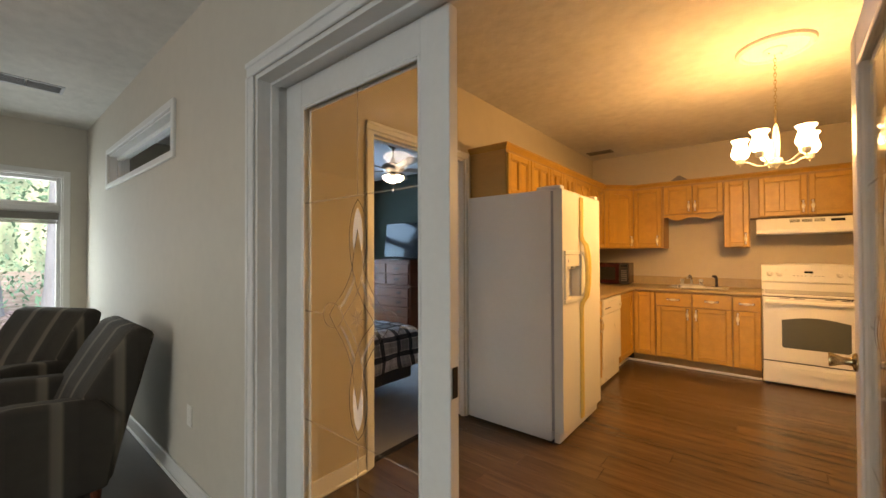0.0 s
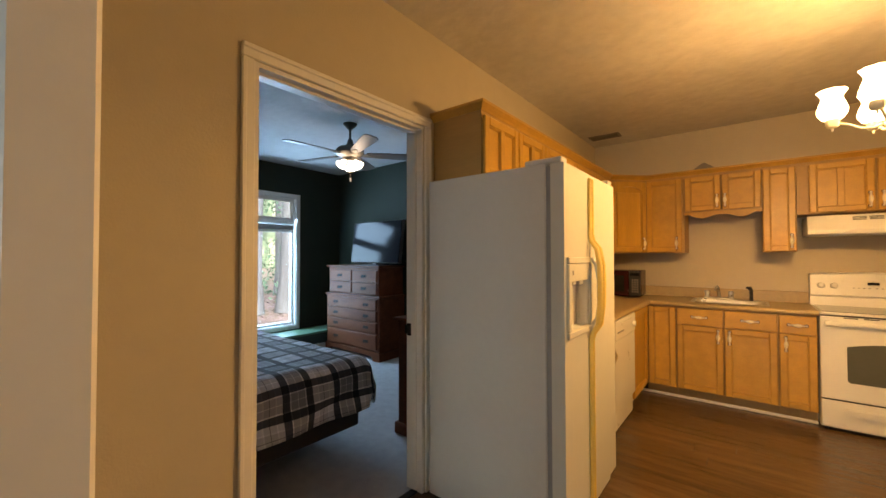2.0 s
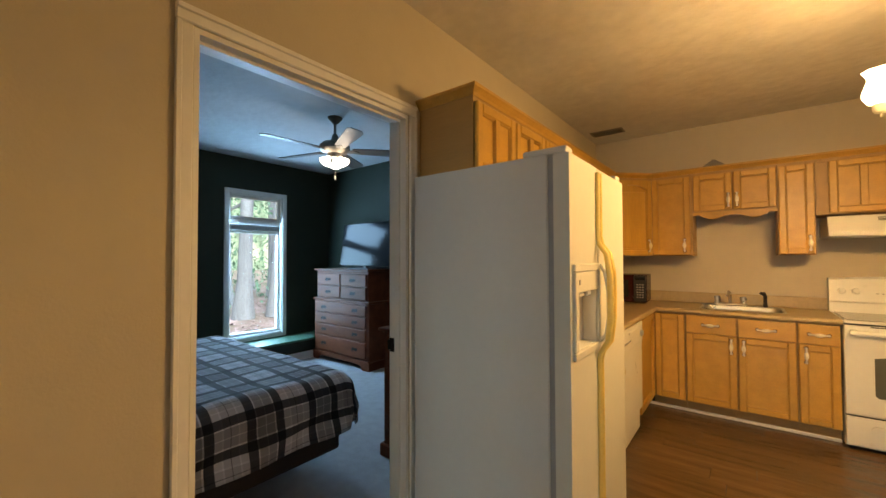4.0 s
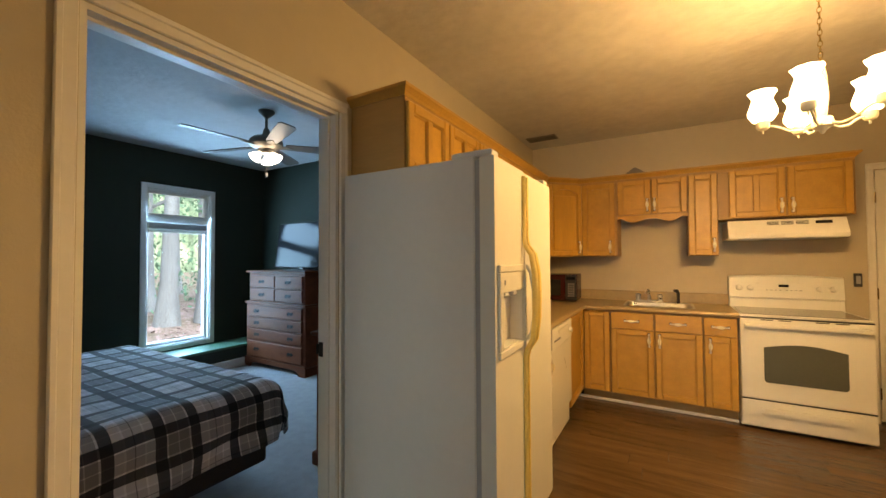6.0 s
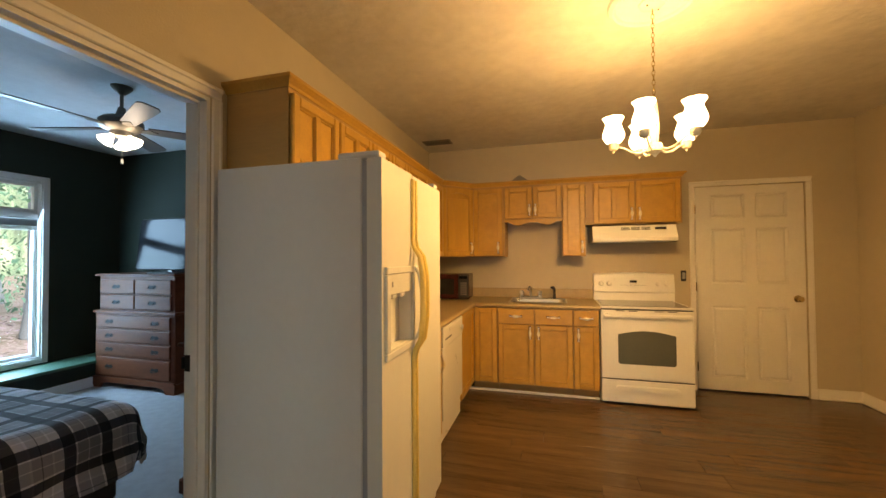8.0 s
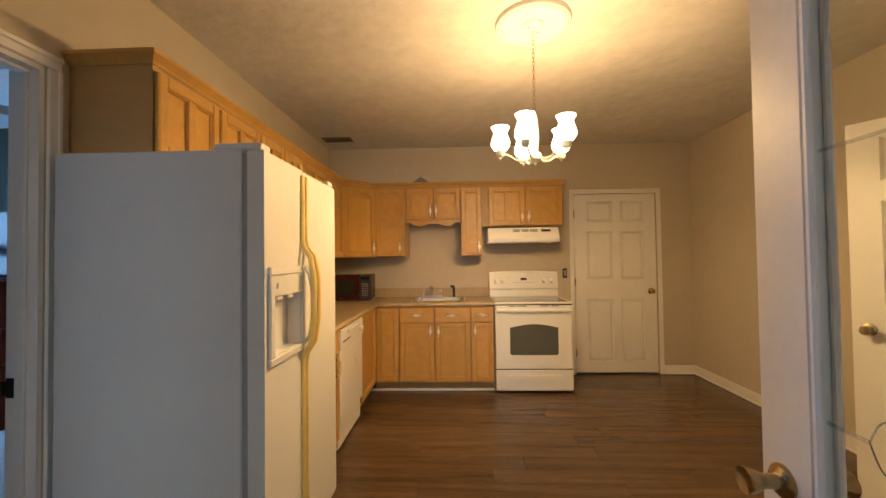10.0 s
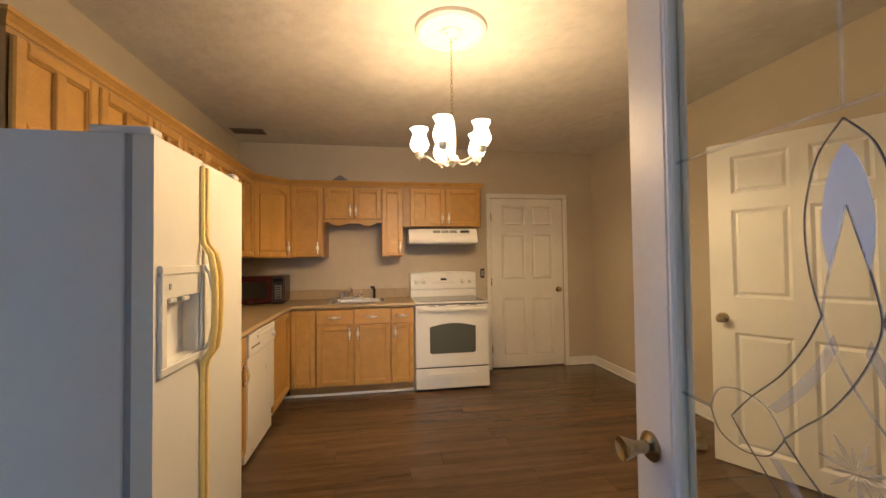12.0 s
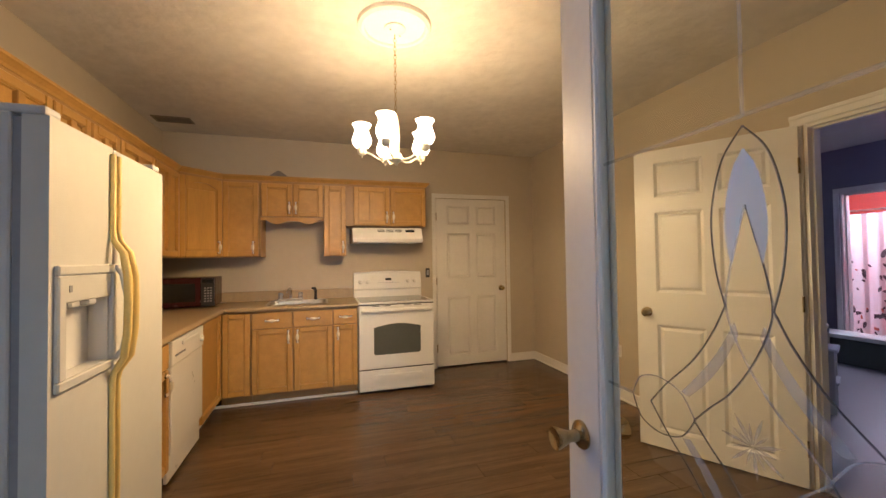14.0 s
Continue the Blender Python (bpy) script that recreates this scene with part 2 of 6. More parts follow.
def box(bm, x0, x1, y0, y1, z0, z1, bevel=0.0, seg=1):
    r = bmesh.ops.create_cube(bm, size=1.0)
    vs = r["verts"]
    for v in vs:
        v.co = Vector(((x0 + x1) / 2 + v.co.x * (x1 - x0), (y0 + y1) / 2 + v.co.y * (y1 - y0), (z0 + z1) / 2 + v.co.z * (z1 - z0)))
    if bevel:
        es = list({e for v in vs for e in v.link_edges})
        bmesh.ops.bevel(bm, geom=es, offset=bevel, segments=seg, affect="EDGES", profile=0.5)
    return bm


def boxes(*bs, bevel=0.0, seg=1):
    bm = bmesh.new()
    for b in bs:
        box(bm, *b, bevel=bevel, seg=seg)
    return bm


def prism(bm, pts, m, depth):
    """A flat outline in local x, y of m, given depth along its z."""
    lo = [bm.verts.new(m @ Vector((x, y, 0))) for x, y in pts]
    hi = [bm.verts.new(m @ Vector((x, y, depth))) for x, y in pts]
    n = len(pts)
    bm.faces.new(lo[::-1])
    bm.faces.new(hi)
    for i in range(n):
        bm.faces.new((lo[i], lo[(i + 1) % n], hi[(i + 1) % n], hi[i]))
    return bm


def lathe(bm, profile, m=Matrix(), seg=24, wobble=0.0, lobes=0):
    """Turns a list of (radius, height) about the z axis of m."""
    rings = []
    for k, (r, z) in enumerate(profile):
        ring = []
        for i in range(seg):
            a = 2 * math.pi * i / seg
            rr = r * (1 + (wobble * math.cos(lobes * a) if k >= len(profile) - 2 else 0))
            ring.append(bm.verts.new(m @ Vector((rr * math.cos(a), rr * math.sin(a), z))))
        rings.append(ring)
    for a, b in zip(rings, rings[1:]):
        for i in range(seg):
            bm.faces.new((a[i], a[(i + 1) % seg], b[(i + 1) % seg], b[i]))
    for ring, flip in ((rings[0], True), (rings[-1], False)):
        if profile[0 if flip else -1][0] > 0.0005:
            bm.faces.new(ring[::-1] if flip else ring)
    bmesh.ops.remove_doubles(bm, verts=bm.verts, dist=1e-5)
    return bm


def tube(bm, pts, r, seg=8, flat=1.0):
    """A round rod along a list of points."""
    pts = [Vector(p) for p in pts]
    rings = []
    up = Vector((0, 0, 1))
    for i, p in enumerate(pts):
        d = (pts[min(i + 1, len(pts) - 1)] - pts[max(i - 1, 0)]).normalized()
        if abs(d.dot(up)) > 0.95:
            up = Vector((1, 0, 0)) if abs(d.x) < 0.9 else Vector((0, 1, 0))
        a = d.cross(up).normalized()
        b = d.cross(a)
        up = -b
        rr = r[i] if isinstance(r, (list, tuple)) else r
        rings.append([bm.verts.new(p + a * math.cos(t) * rr + b * math.sin(t) * rr * flat) for t in (2 * math.pi * k / seg for k in range(seg))])
    for a, b in zip(rings, rings[1:]):
        for k in range(seg):
            bm.faces.new((a[k], a[(k + 1) % seg], b[(k + 1) % seg], b[k]))
    bm.faces.new(rings[0][::-1])
    bm.faces.new(rings[-1])
    return bm


def arc(fn, n=12):
    return [fn(i / n) for i in range(n + 1)]


# A frame whose local x runs along a front, y up, z out of it.
def front(x, y, z, facing):
    """facing: degrees of the outward normal from +x."""
    a = radians(facing)
    nrm, up = Vector((math.cos(a), math.sin(a), 0)), Vector((0, 0, 1))
    along = up.cross(nrm)
    m = Matrix((along, up, nrm)).transposed().to_4x4()
    m.translation = (x, y, z)
    return m


def fbox(bm, m, x0, x1, y0, y1, z0, z1, bevel=0.0, seg=1):
    t = bmesh.new()
    box(t, x0, x1, y0, y1, z0, z1, bevel, seg)
    t.transform(m)
    me = bpy.data.meshes.new("t")
    t.to_mesh(me)
    t.free()
    bm.from_mesh(me)
    bpy.data.meshes.remove(me)
    return bm

# ---- the structure ----
def wall_x(name, mat, label, x0, x1, y0, y1, holes=(), z1=CEIL + 0.08):
    """A wall along y from x0 to x1 thick, with holes (y0, y1, z0, z1)."""
    bs, at = [], y0
    for a, b, c, d in sorted(holes):
        bs.append((x0, x1, at, a, 0, z1))
        if c > 0:
            bs.append((x0, x1, a, b, 0, c))
        bs.append((x0, x1, a, b, d, z1))
        at = b
    bs.append((x0, x1, at, y1, 0, z1))
    return solid(name, boxes(*bs), mat, label)


def wall_y(name, mat, label, x0, x1, y0, y1, holes=(), z1=CEIL + 0.08):
    bs, at = [], x0
    for a, b, c, d in sorted(holes):
        bs.append((at, a, y0, y1, 0, z1))
        if c > 0:
            bs.append((a, b, y0, y1, 0, c))
        bs.append((a, b, y0, y1, d, z1))
        at = b
    bs.append((at, x1, y0, y1, 0, z1))
    return solid(name, boxes(*bs), mat, label)


DOOR_W = (0.138, 1.09, 0, 2.055)        # bedroom doorway
DOOR_E = (0.40, 1.222, 0, 2.045)        # hall doorway
FRENCH = (-1.255, 0.630, 0, 2.055)
TRANSOM = (-4.06, -2.315, 1.92, 2.18)
WIN_BED = (1.775, 2.475, 0.34, 2.16)
WIN_LIV = (-1.70, -0.836, 0.34, 2.10)

mid = (FK + FL) / 2
wall_y("wall_north", TAUPE, "taupe painted kitchen wall behind the cooker", LW - 0.115, RW + 0.11, BACK, BACK + 0.13, [(1.375, 2.295, 0, 2.045)])
# unseen slab, added to stop light leaking in under the white door
solid("wall_behind_door", boxes((1.2, 2.5, BACK + 0.135, BACK + 0.20, -0.1, 2.3)), TRIM, "unseen slab blocking light behind the white door")
# The partition has its kitchen paint on one skin and dark green on the other.
wall_x("wall_west", TAUPE, "taupe painted wall beside the bedroom doorway", LW - 0.058, LW, FK, BACK, [DOOR_W])
wall_x("wall_bedroom_east", GREEN, "dark green bedroom side of the partition", LW - 0.115, LW - 0.058, FK, BACK, [DOOR_W])
wall_x("wall_east", TAUPE, "taupe painted wall with the hall doorway", RW, RW + 0.055, FK, BACK, [DOOR_E])
wall_x("wall_hall_west", BLUEGREY, "blue-grey painted hall side of the partition", RW + 0.055, RW + 0.11, mid, BACK + 0.13, [DOOR_E])
wall_y("wall_south", TAUPE, "taupe painted kitchen wall around the glass doors", LW - 0.06, RW + 0.055, mid, FK, [FRENCH])
wall_y("wall_bedroom_south", GREEN, "dark green bedroom wall with an inner transom window", OUT, LW - 0.06, mid, FK, [TRANSOM])
wall_y("wall_living_north", CREAM, "pale cream living room wall around the glass doors", OUT, 4.2, FL, mid, [TRANSOM, FRENCH])
wall_x("wall_bedroom_west", GREEN, "dark green outer wall with a tall window", OUT - 0.14, OUT, mid, BED_N + 0.12, [WIN_BED])
wall_x("wall_living_west", CREAM, "pale cream outer wall with a tall window", OUT - 0.14, OUT, -5.6, mid, [WIN_LIV])
wall_y("wall_bedroom_north", GREEN, "dark green bedroom wall behind the dresser", OUT, LW - 0.115, BED_N, BED_N + 0.12)
PATIO = (-0.65, 1.05, 0.10, 2.1)
wall_y("wall_living_south", CREAM, "pale cream living room wall with a patio window", OUT - 0.14, 4.34, -5.6, -5.46, [PATIO])
wall_x("wall_living_east", CREAM, "pale cream living room wall", 4.2, 4.34, -5.46, mid)
BATH = (2.05, 2.90, 0, 2.06)
wall_x("wall_hall_east", BLUEGREY, "blue-grey hall wall with the bathroom doorway", 6.3, 6.4, mid, BACK + 0.13, [BATH])
wall_y("wall_hall_south", BLUEGREY, "blue-grey hall end wall", RW + 0.11, 6.3, mid, FK)
wall_y("wall_hall_north", BLUEGREY, "blue-grey hall end wall", RW + 0.11, 6.3, BACK, BACK + 0.13)
wall_x("wall_bathroom_east", RED, "coral red bathroom wall", 8.6, 8.7, 1.2, 5.2)
wall_y("wall_bathroom_south", RED, "coral red bathroom wall", 6.4, 8.6, 1.2, 1.3)
wall_y("wall_bathroom_north", RED, "coral red bathroom wall", 6.4, 8.6, 5.1, 5.2)
wall_x("wall_bathroom_west", RED, "coral red inner face of the bathroom wall", 6.4, 6.45, 1.3, 5.1, [BATH])

solid("floor_base", boxes((LW - 0.058, RW + 0.05, FL, BACK + 0.12, -0.12, -0.012)), DARKFLOOR, "dark subfloor under the laminate planks")
solid("floor_bedroom", boxes((OUT, LW - 0.058, FK, BED_N, -0.12, 0.0)), CARPET, "grey cut-pile bedroom carpet")
solid("floor_living", boxes((OUT, 4.2, -5.46, FL, -0.12, 0.0)), DARKFLOOR, "dark wooden living room floor")
solid("floor_hall", boxes((RW + 0.05, 6.42, FK, BACK, -0.12, -0.001)), material("grey_violet_tile_floor", (0.22, 0.20, 0.22), 0.35, 0.2, 3, 0.05, 20), "grey hall floor")
solid("floor_bathroom", boxes((6.42, 8.6, 1.3, 5.1, -0.12, 0.0)), material("pale_tile_floor", (0.6, 0.6, 0.62), 0.4, 0.1, 5), "pale bathroom floor")
solid("ceiling", boxes((LW, RW, FK, BACK, CEIL, CEIL + 0.08)), CEILING, "white stippled kitchen ceiling with uneven patches")
# bedroom ceiling colour is darkened to stand for the dimmer light there
solid("ceiling_bedroom", boxes((OUT, LW - 0.115, FK, BED_N, CEIL, CEIL + 0.08)), material("darkened_ceiling_paint", (0.47, 0.48, 0.49), 0.85, 0.1, 1.3, 0.8, 11), "white textured bedroom ceiling, colour darkened for dim light")
solid("ceiling_living", boxes((OUT, 4.2, -5.46, FL, CEIL, CEIL + 0.08)), CEILING, "white living room ceiling")
solid("ceiling_hall", boxes((RW + 0.11, 8.6, FK, 5.1, CEIL, CEIL + 0.08)), CEILING, "white hall ceiling")
solid("door_threshold", boxes((LW - 0.07, LW - 0.025, DOOR_W[0] + 0.02, DOOR_W[1] - 0.02, 0.0, 0.012), bevel=0.004), DARKMETAL, "dark metal carpet threshold strip", "threshold")


def casing(name, m, w, h, wide=0.062, label="white painted door casing", jamb=0.0, sides=(1, 1)):
    """Moulded casing round an opening of w by h, whose lower left corner is at m; its jambs go back by jamb."""
    bm = bmesh.new()
    for x0, x1 in ([(-wide, -0.004)] if sides[0] else []) + ([(w + 0.004, w + wide)] if sides[1] else []):
        fbox(bm, m, x0, x1, 0, h - 0.001, 0, 0.014, 0.004)
        fbox(bm, m, x0 + (0 if x0 < 0 else wide * 0.6), x1 - (wide * 0.6 if x0 < 0 else 0), 0, h - 0.001, 0.012, 0.018, 0.003)
    x0, x1 = (-wide if sides[0] else 0), (w + wide if sides[1] else w)
    fbox(bm, m, x0, x1, h, h + wide, 0, 0.014, 0.004)
    fbox(bm, m, x0, x1, h + wide * 0.6, h + wide, 0.012, 0.021, 0.004)
    if jamb:
        for a, b in ((-0.002, 0.016), (w - 0.016, w + 0.002)):
            fbox(bm, m, a, b, 0, h - 0.018, -jamb, -0.0005)
        fbox(bm, m, -0.002, w + 0.002, h - 0.018, h + 0.002, -jamb, -0.0005)
        s = jamb * 0.62
        for a, b in ((0.016, 0.028), (w - 0.028, w - 0.016)):
            fbox(bm, m, a, b, 0, h - 0.03, -s, -s + 0.035, 0.002)
        fbox(bm, m, 0.016, w - 0.016, h - 0.03, h - 0.018, -s, -s + 0.035, 0.002)
    return solid(name, bm, TRIM, label, "door casing")


# fronts: facing 0 looks to +x, 180 to -x, 270 to -y, 90 to +y; local x runs to the viewer's right
casing("trim_bedroom_door", front(LW, DOOR_W[0], 0, 0), DOOR_W[1] - DOOR_W[0], DOOR_W[3], jamb=0.116, wide=0.052)
casing("trim_bedroom_door_inner", front(LW - 0.115, DOOR_W[1], 0, 180), DOOR_W[1] - DOOR_W[0], DOOR_W[3])
casing("trim_north_door", front(1.375, BACK, 0, 270), 0.92, 2.045, wide=0.05)
casing("trim_hall_door", front(RW, DOOR_E[1], 0, 180), DOOR_E[1] - DOOR_E[0], DOOR_E[3], jamb=0.11)
casing("trim_glass_doors", front(FRENCH[0], FL, 0, 270), FRENCH[1] - FRENCH[0], FRENCH[3], jamb=0.145, wide=0.06)
casing("trim_glass_doors_inner", front(FRENCH[1], FK, 0, 90), FRENCH[1] - FRENCH[0], FRENCH[3])
casing("trim_bathroom_door", front(6.3, BATH[1], 0, 180), BATH[1] - BATH[0], BATH[3], jamb=0.15)
casing("trim_bedroom_far_door", front(-3.42, BED_N, 0, 270), 0.76, 2.03)


def baseboard(name, pts, h=0.10, label="white painted baseboard with quarter round"):
    """Along straight runs of a wall: (x0, y0, x1, y1), the room on the left hand."""
    bm = bmesh.new()
    for x0, y0, x1, y1 in pts:
        d = Vector((x1 - x0, y1 - y0, 0))
        m = front(x0, y0, 0, math.degrees(math.atan2(d.y, d.x)) + 90)
        s = -1 if (m.to_3x3() @ Vector((1, 0, 0))).dot(d) < 0 else 1
        a, b = (0, d.length) if s > 0 else (-d.length, 0)
        fbox(bm, m, a, b, 0, h, 0, 0.013, 0.004)
        fbox(bm, m, a, b, 0, 0.02, 0.012, 0.026, 0.006)
    return solid(name, bm, TRIM, label, "baseboard")


baseboard("baseboard_kitchen_east", [(RW, 1.23, RW, BACK)])
baseboard("baseboard_kitchen_north", [(RW, BACK, 2.35, BACK)])
baseboard("baseboard_kitchen_west", [(LW, 0.082, LW, FK)])
baseboard("baseboard_kitchen_south", [(LW, FK, -1.32, FK), (0.72, FK, RW, FK)])
baseboard("baseboard_bedroom_north", [(-3.49, BED_N, OUT, BED_N), (LW - 0.115, BED_N, -2.6, BED_N)])
baseboard("baseboard_bedroom_west", [(OUT, 1.2, OUT, FK), (OUT + 0.36, BED_N, OUT + 0.36, 1.2)])
baseboard("baseboard_living", [(-1.32, FL, OUT, FL), (4.2, FL, 0.72, FL)])
baseboard("baseboard_hall", [(6.3, FK, 6.3, 1.98), (6.3, 2.97, 6.3, BACK), (6.3, BACK, RW + 0.11, BACK)])


def window(name, facing, x, y, w, z0, z1, label, bar=0.62, blind=True):
    """A tall window in an opening w wide; its inner lower left corner is at x, y."""
    root = tagged(new(name), label, "window", "", "structure")
    m = front(x, y, z0, facing)
    ROOT[root] = Matrix()
    h = z1 - z0
    bm = bmesh.new()
    t = 0.055
    for a, b, c, d in ((-t, 0, -t, h + t), (w, w + t, -t, h + t), (0, w, h, h + t), (0, w, -t, 0)):
        fbox(bm, m, a, b, c, d, 0, 0.016, 0.003)
    for a, b, c, d in ((0, 0.012, 0, h), (w - 0.012, w, 0, h), (0, w, h - 0.012, h), (0, w, 0, 0.012)):
        fbox(bm, m, a, b, c, d, -0.139, -0.001)
    part("window_casing", bm, TRIM, root, "white painted window casing")
    bm = bmesh.new()
    zb = h * 0.81
    s = 0.045
    for c, d in ((0.012, zb - 0.03), (zb + 0.03, h - 0.012)):
        for a, b, e, f in ((0.012, s, c, d), (w - s, w - 0.012, c, d), (s, w - s, c, c + 0.035), (s, w - s, d - 0.035, d)):
            fbox(bm, m, a, b, e, f, -0.10, -0.05, 0.004)
    fbox(bm, m, 0.012, w - 0.012, zb - 0.03, zb + 0.03, -0.115, -0.035, 0.005)
    part("window_frame", bm, TRIM, root, "white window frame with a transom bar")
    for c, d in ((0.04, zb - 0.06), (zb + 0.06, h - 0.04)):
        ob = part("pane", fbox(bmesh.new(), m, 0.04, w - 0.04, c, d, -0.078, -0.073), PANE, root)
        ob.visible_shadow = False
    if blind:
        bm = fbox(bmesh.new(), m, 0.03, w - 0.03, zb - 0.115, zb - 0.04, -0.048, -0.012, 0.006)
        for i in range(4):
            fbox(bm, m, 0.035, w - 0.035, zb - 0.125 - i * 0.009, zb - 0.119 - i * 0.009, -0.045, -0.015)
        part("raised_blind", bm, BLIND, root, "dark grey raised pleated blind")
    return root


window("window_1", 0, OUT, WIN_BED[0], WIN_BED[1] - WIN_BED[0], WIN_BED[2], WIN_BED[3], "tall white bedroom window with a transom light, over a green ledge")
window("window_2", 0, OUT, WIN_LIV[0], WIN_LIV[1] - WIN_LIV[0], WIN_LIV[2], WIN_LIV[3], "tall white living room window with a transom light")
window("window_3", 90, PATIO[1], -5.46, PATIO[1] - PATIO[0], PATIO[2], PATIO[3], "wide patio window of the living room", blind=False)

# transom window between living room and bedroom
root = tagged(new("window_4"), "long low white inner transom window high on the cream wall", "window", "", "structure")
m = front(TRANSOM[0], FL, TRANSOM[2], 270)
w, h = TRANSOM[1] - TRANSOM[0], TRANSOM[3] - TRANSOM[2]
bm = bmesh.new()
for a, b, c, d in ((-0.045, 0, -0.045, h + 0.045), (w, w + 0.045, -0.045, h + 0.045), (0, w, h, h + 0.045), (0, w, -0.045, 0)):
    fbox(bm, m, a, b, c, d, 0, 0.018, 0.003)
for a, b, c, d in ((0, 0.012, 0, h), (w - 0.012, w, 0, h), (0, w, h - 0.012, h), (0, w, 0, 0.012)):
    fbox(bm, m, a, b, c, d, -0.14, -0.001)
part("window_casing", bm, TRIM, root)
bm = bmesh.new()
for a, b, c, d in ((0.012, w - 0.012, 0.012, 0.045), (0.012, w - 0.012, h - 0.045, h - 0.012), (0.012, 0.045, 0.045, h - 0.045), (w - 0.045, w - 0.012, 0.045, h - 0.045)):
    fbox(bm, m, a, b, c, d, -0.09, -0.05, 0.003)
part("window_frame", bm, TRIM, root)
part("pane", fbox(bmesh.new(), m, 0.04, w - 0.04, 0.04, h - 0.04, -0.072, -0.068), PANE, root)

# green ledge under the bedroom window; its top is coloured lighter for daylight
solid("window_ledge", boxes((OUT, OUT + 0.40, 1.18, BED_N, 0.245, 0.275), bevel=0.004), material("lit_ledge_green", (0.045, 0.13, 0.085), 0.45, 0.1, 3, 0.05, 60), "low green ledge top, lightened for the window light on it", "window ledge")
solid("window_ledge_front", boxes((OUT, OUT + 0.36, 1.2, BED_N, 0.0, 0.244)), GREEN, "dark green front of the low window ledge", "window ledge")

# ---- doors ----
def raised_panel(bm, m, x0, x1, y0, y1, z, deep=0.017):
    """A moulded panel: a sunk field with a raised middle. The face is at z."""
    g = 0.018
    o = [(x0, y0), (x1, y0), (x1, y1), (x0, y1)]
    i = [(x0 + g, y0 + g), (x1 - g, y0 + g), (x1 - g, y1 - g), (x0 + g, y1 - g)]
    k = [(x0 + 2 * g, y0 + 2 * g), (x1 - 2 * g, y0 + 2 * g), (x1 - 2 * g, y1 - 2 * g), (x0 + 2 * g, y1 - 2 * g)]
    O = [bm.verts.new(m @ Vector((*p, z))) for p in o]
    I = [bm.verts.new(m @ Vector((*p, z - deep))) for p in i]
    K = [bm.verts.new(m @ Vector((*p, z - deep * 0.2))) for p in k]
    for A, B in ((O, I), (I, K)):
        for n in range(4):
            bm.faces.new((A[n], A[(n + 1) % 4], B[(n + 1) % 4], B[n]))
    bm.faces.new(K)


def six_panel(bm, m, w, h, z):
    """The face of a six panelled door at z, of stiles, rails and six raised panels."""
    xs = [0, 0.13 * w / 0.9, 0.425 * w / 0.9, 0.51 * w / 0.9, w - 0.13 * w / 0.9, w]
    ys = [0, 0.12, 0.83, 1.05, 1.60, 1.70, 1.94, h]
    for i in range(5):
        for j in range(7):
            if i in (1, 3) and j in (1, 3, 5):
                raised_panel(bm, m, xs[i], xs[i + 1], ys[j], ys[j + 1], z)
            else:
                v = [bm.verts.new(m @ Vector((x, y, z))) for x, y in ((xs[i], ys[j]), (xs[i + 1], ys[j]), (xs[i + 1], ys[j + 1]), (xs[i], ys[j + 1]))]
                bm.faces.new(v)


def door_slab(m, w, h, t):
    bm = bmesh.new()
    six_panel(bm, m, w, h, 0)
    back = m @ Matrix.Translation((w, 0, -t)) @ Matrix.Rotation(math.pi, 4, "Y")
    six_panel(bm, back, w, h, 0)
    for q in (((0, 0, 0), (0, h, 0), (0, h, -t), (0, 0, -t)), ((w, 0, 0), (w, 0, -t), (w, h, -t), (w, h, 0)),
              ((0, h, 0), (w, h, 0), (w, h, -t), (0, h, -t)), ((0, 0, 0), (0, 0, -t), (w, 0, -t), (w, 0, 0))):
        bm.faces.new([bm.verts.new(m @ Vector(p)) for p in q])
    bmesh.ops.remove_doubles(bm, verts=bm.verts, dist=1e-5)
    return bm


KNOB = [(0.0, 0.0), (0.033, 0.0), (0.033, 0.004), (0.026, 0.008), (0.013, 0.011), (0.012, 0.03), (0.020, 0.036), (0.027, 0.046), (0.027, 0.056), (0.020, 0.064), (0.0, 0.066)]
TULIP = [(0.0, 0.0), (0.031, 0.0), (0.031, 0.004), (0.026, 0.009), (0.014, 0.013), (0.0125, 0.030), (0.014, 0.038), (0.018, 0.048), (0.024, 0.064), (0.0235, 0.069), (0.018, 0.067), (0.0, 0.064)]


def panel_door(name, m, w, h, label, knob_x, hinge_x, kind="structure"):
    root = tagged(new(name), label, "door", "", kind)
    ROOT[root] = Matrix()
    part("door_leaf", door_slab(m, w, h, 0.035), TRIM, root, "white painted six-panel door leaf")
    bm = lathe(bmesh.new(), KNOB, m @ Matrix.Translation((knob_x, 0.915, 0)), 20)
    part("door_knob", bm, GOLD, root, "round brass door knob", smooth=True)
    bm = lathe(bmesh.new(), KNOB, m @ Matrix.Translation((knob_x, 0.915, -0.035)) @ Matrix.Rotation(math.pi, 4, "X"), 20)
    part("door_knob", bm, BRASS, root, "round brass door knob", smooth=True)
    for z in (0.22, 1.02, 1.80):
        bm = tube(bmesh.new(), [m @ Vector((hinge_x, z - 0.045, 0.006)), m @ Vector((hinge_x, z + 0.045, 0.006))], 0.006)
        part("hinge", bm, BRASS, root, smooth=True)
    return root


panel_door("door_1", front(1.382, BACK + 0.004, 0.018, 270), 0.906, 2.02, "white six-panel door, closed, beside the cooker", 0.84, -0.004)
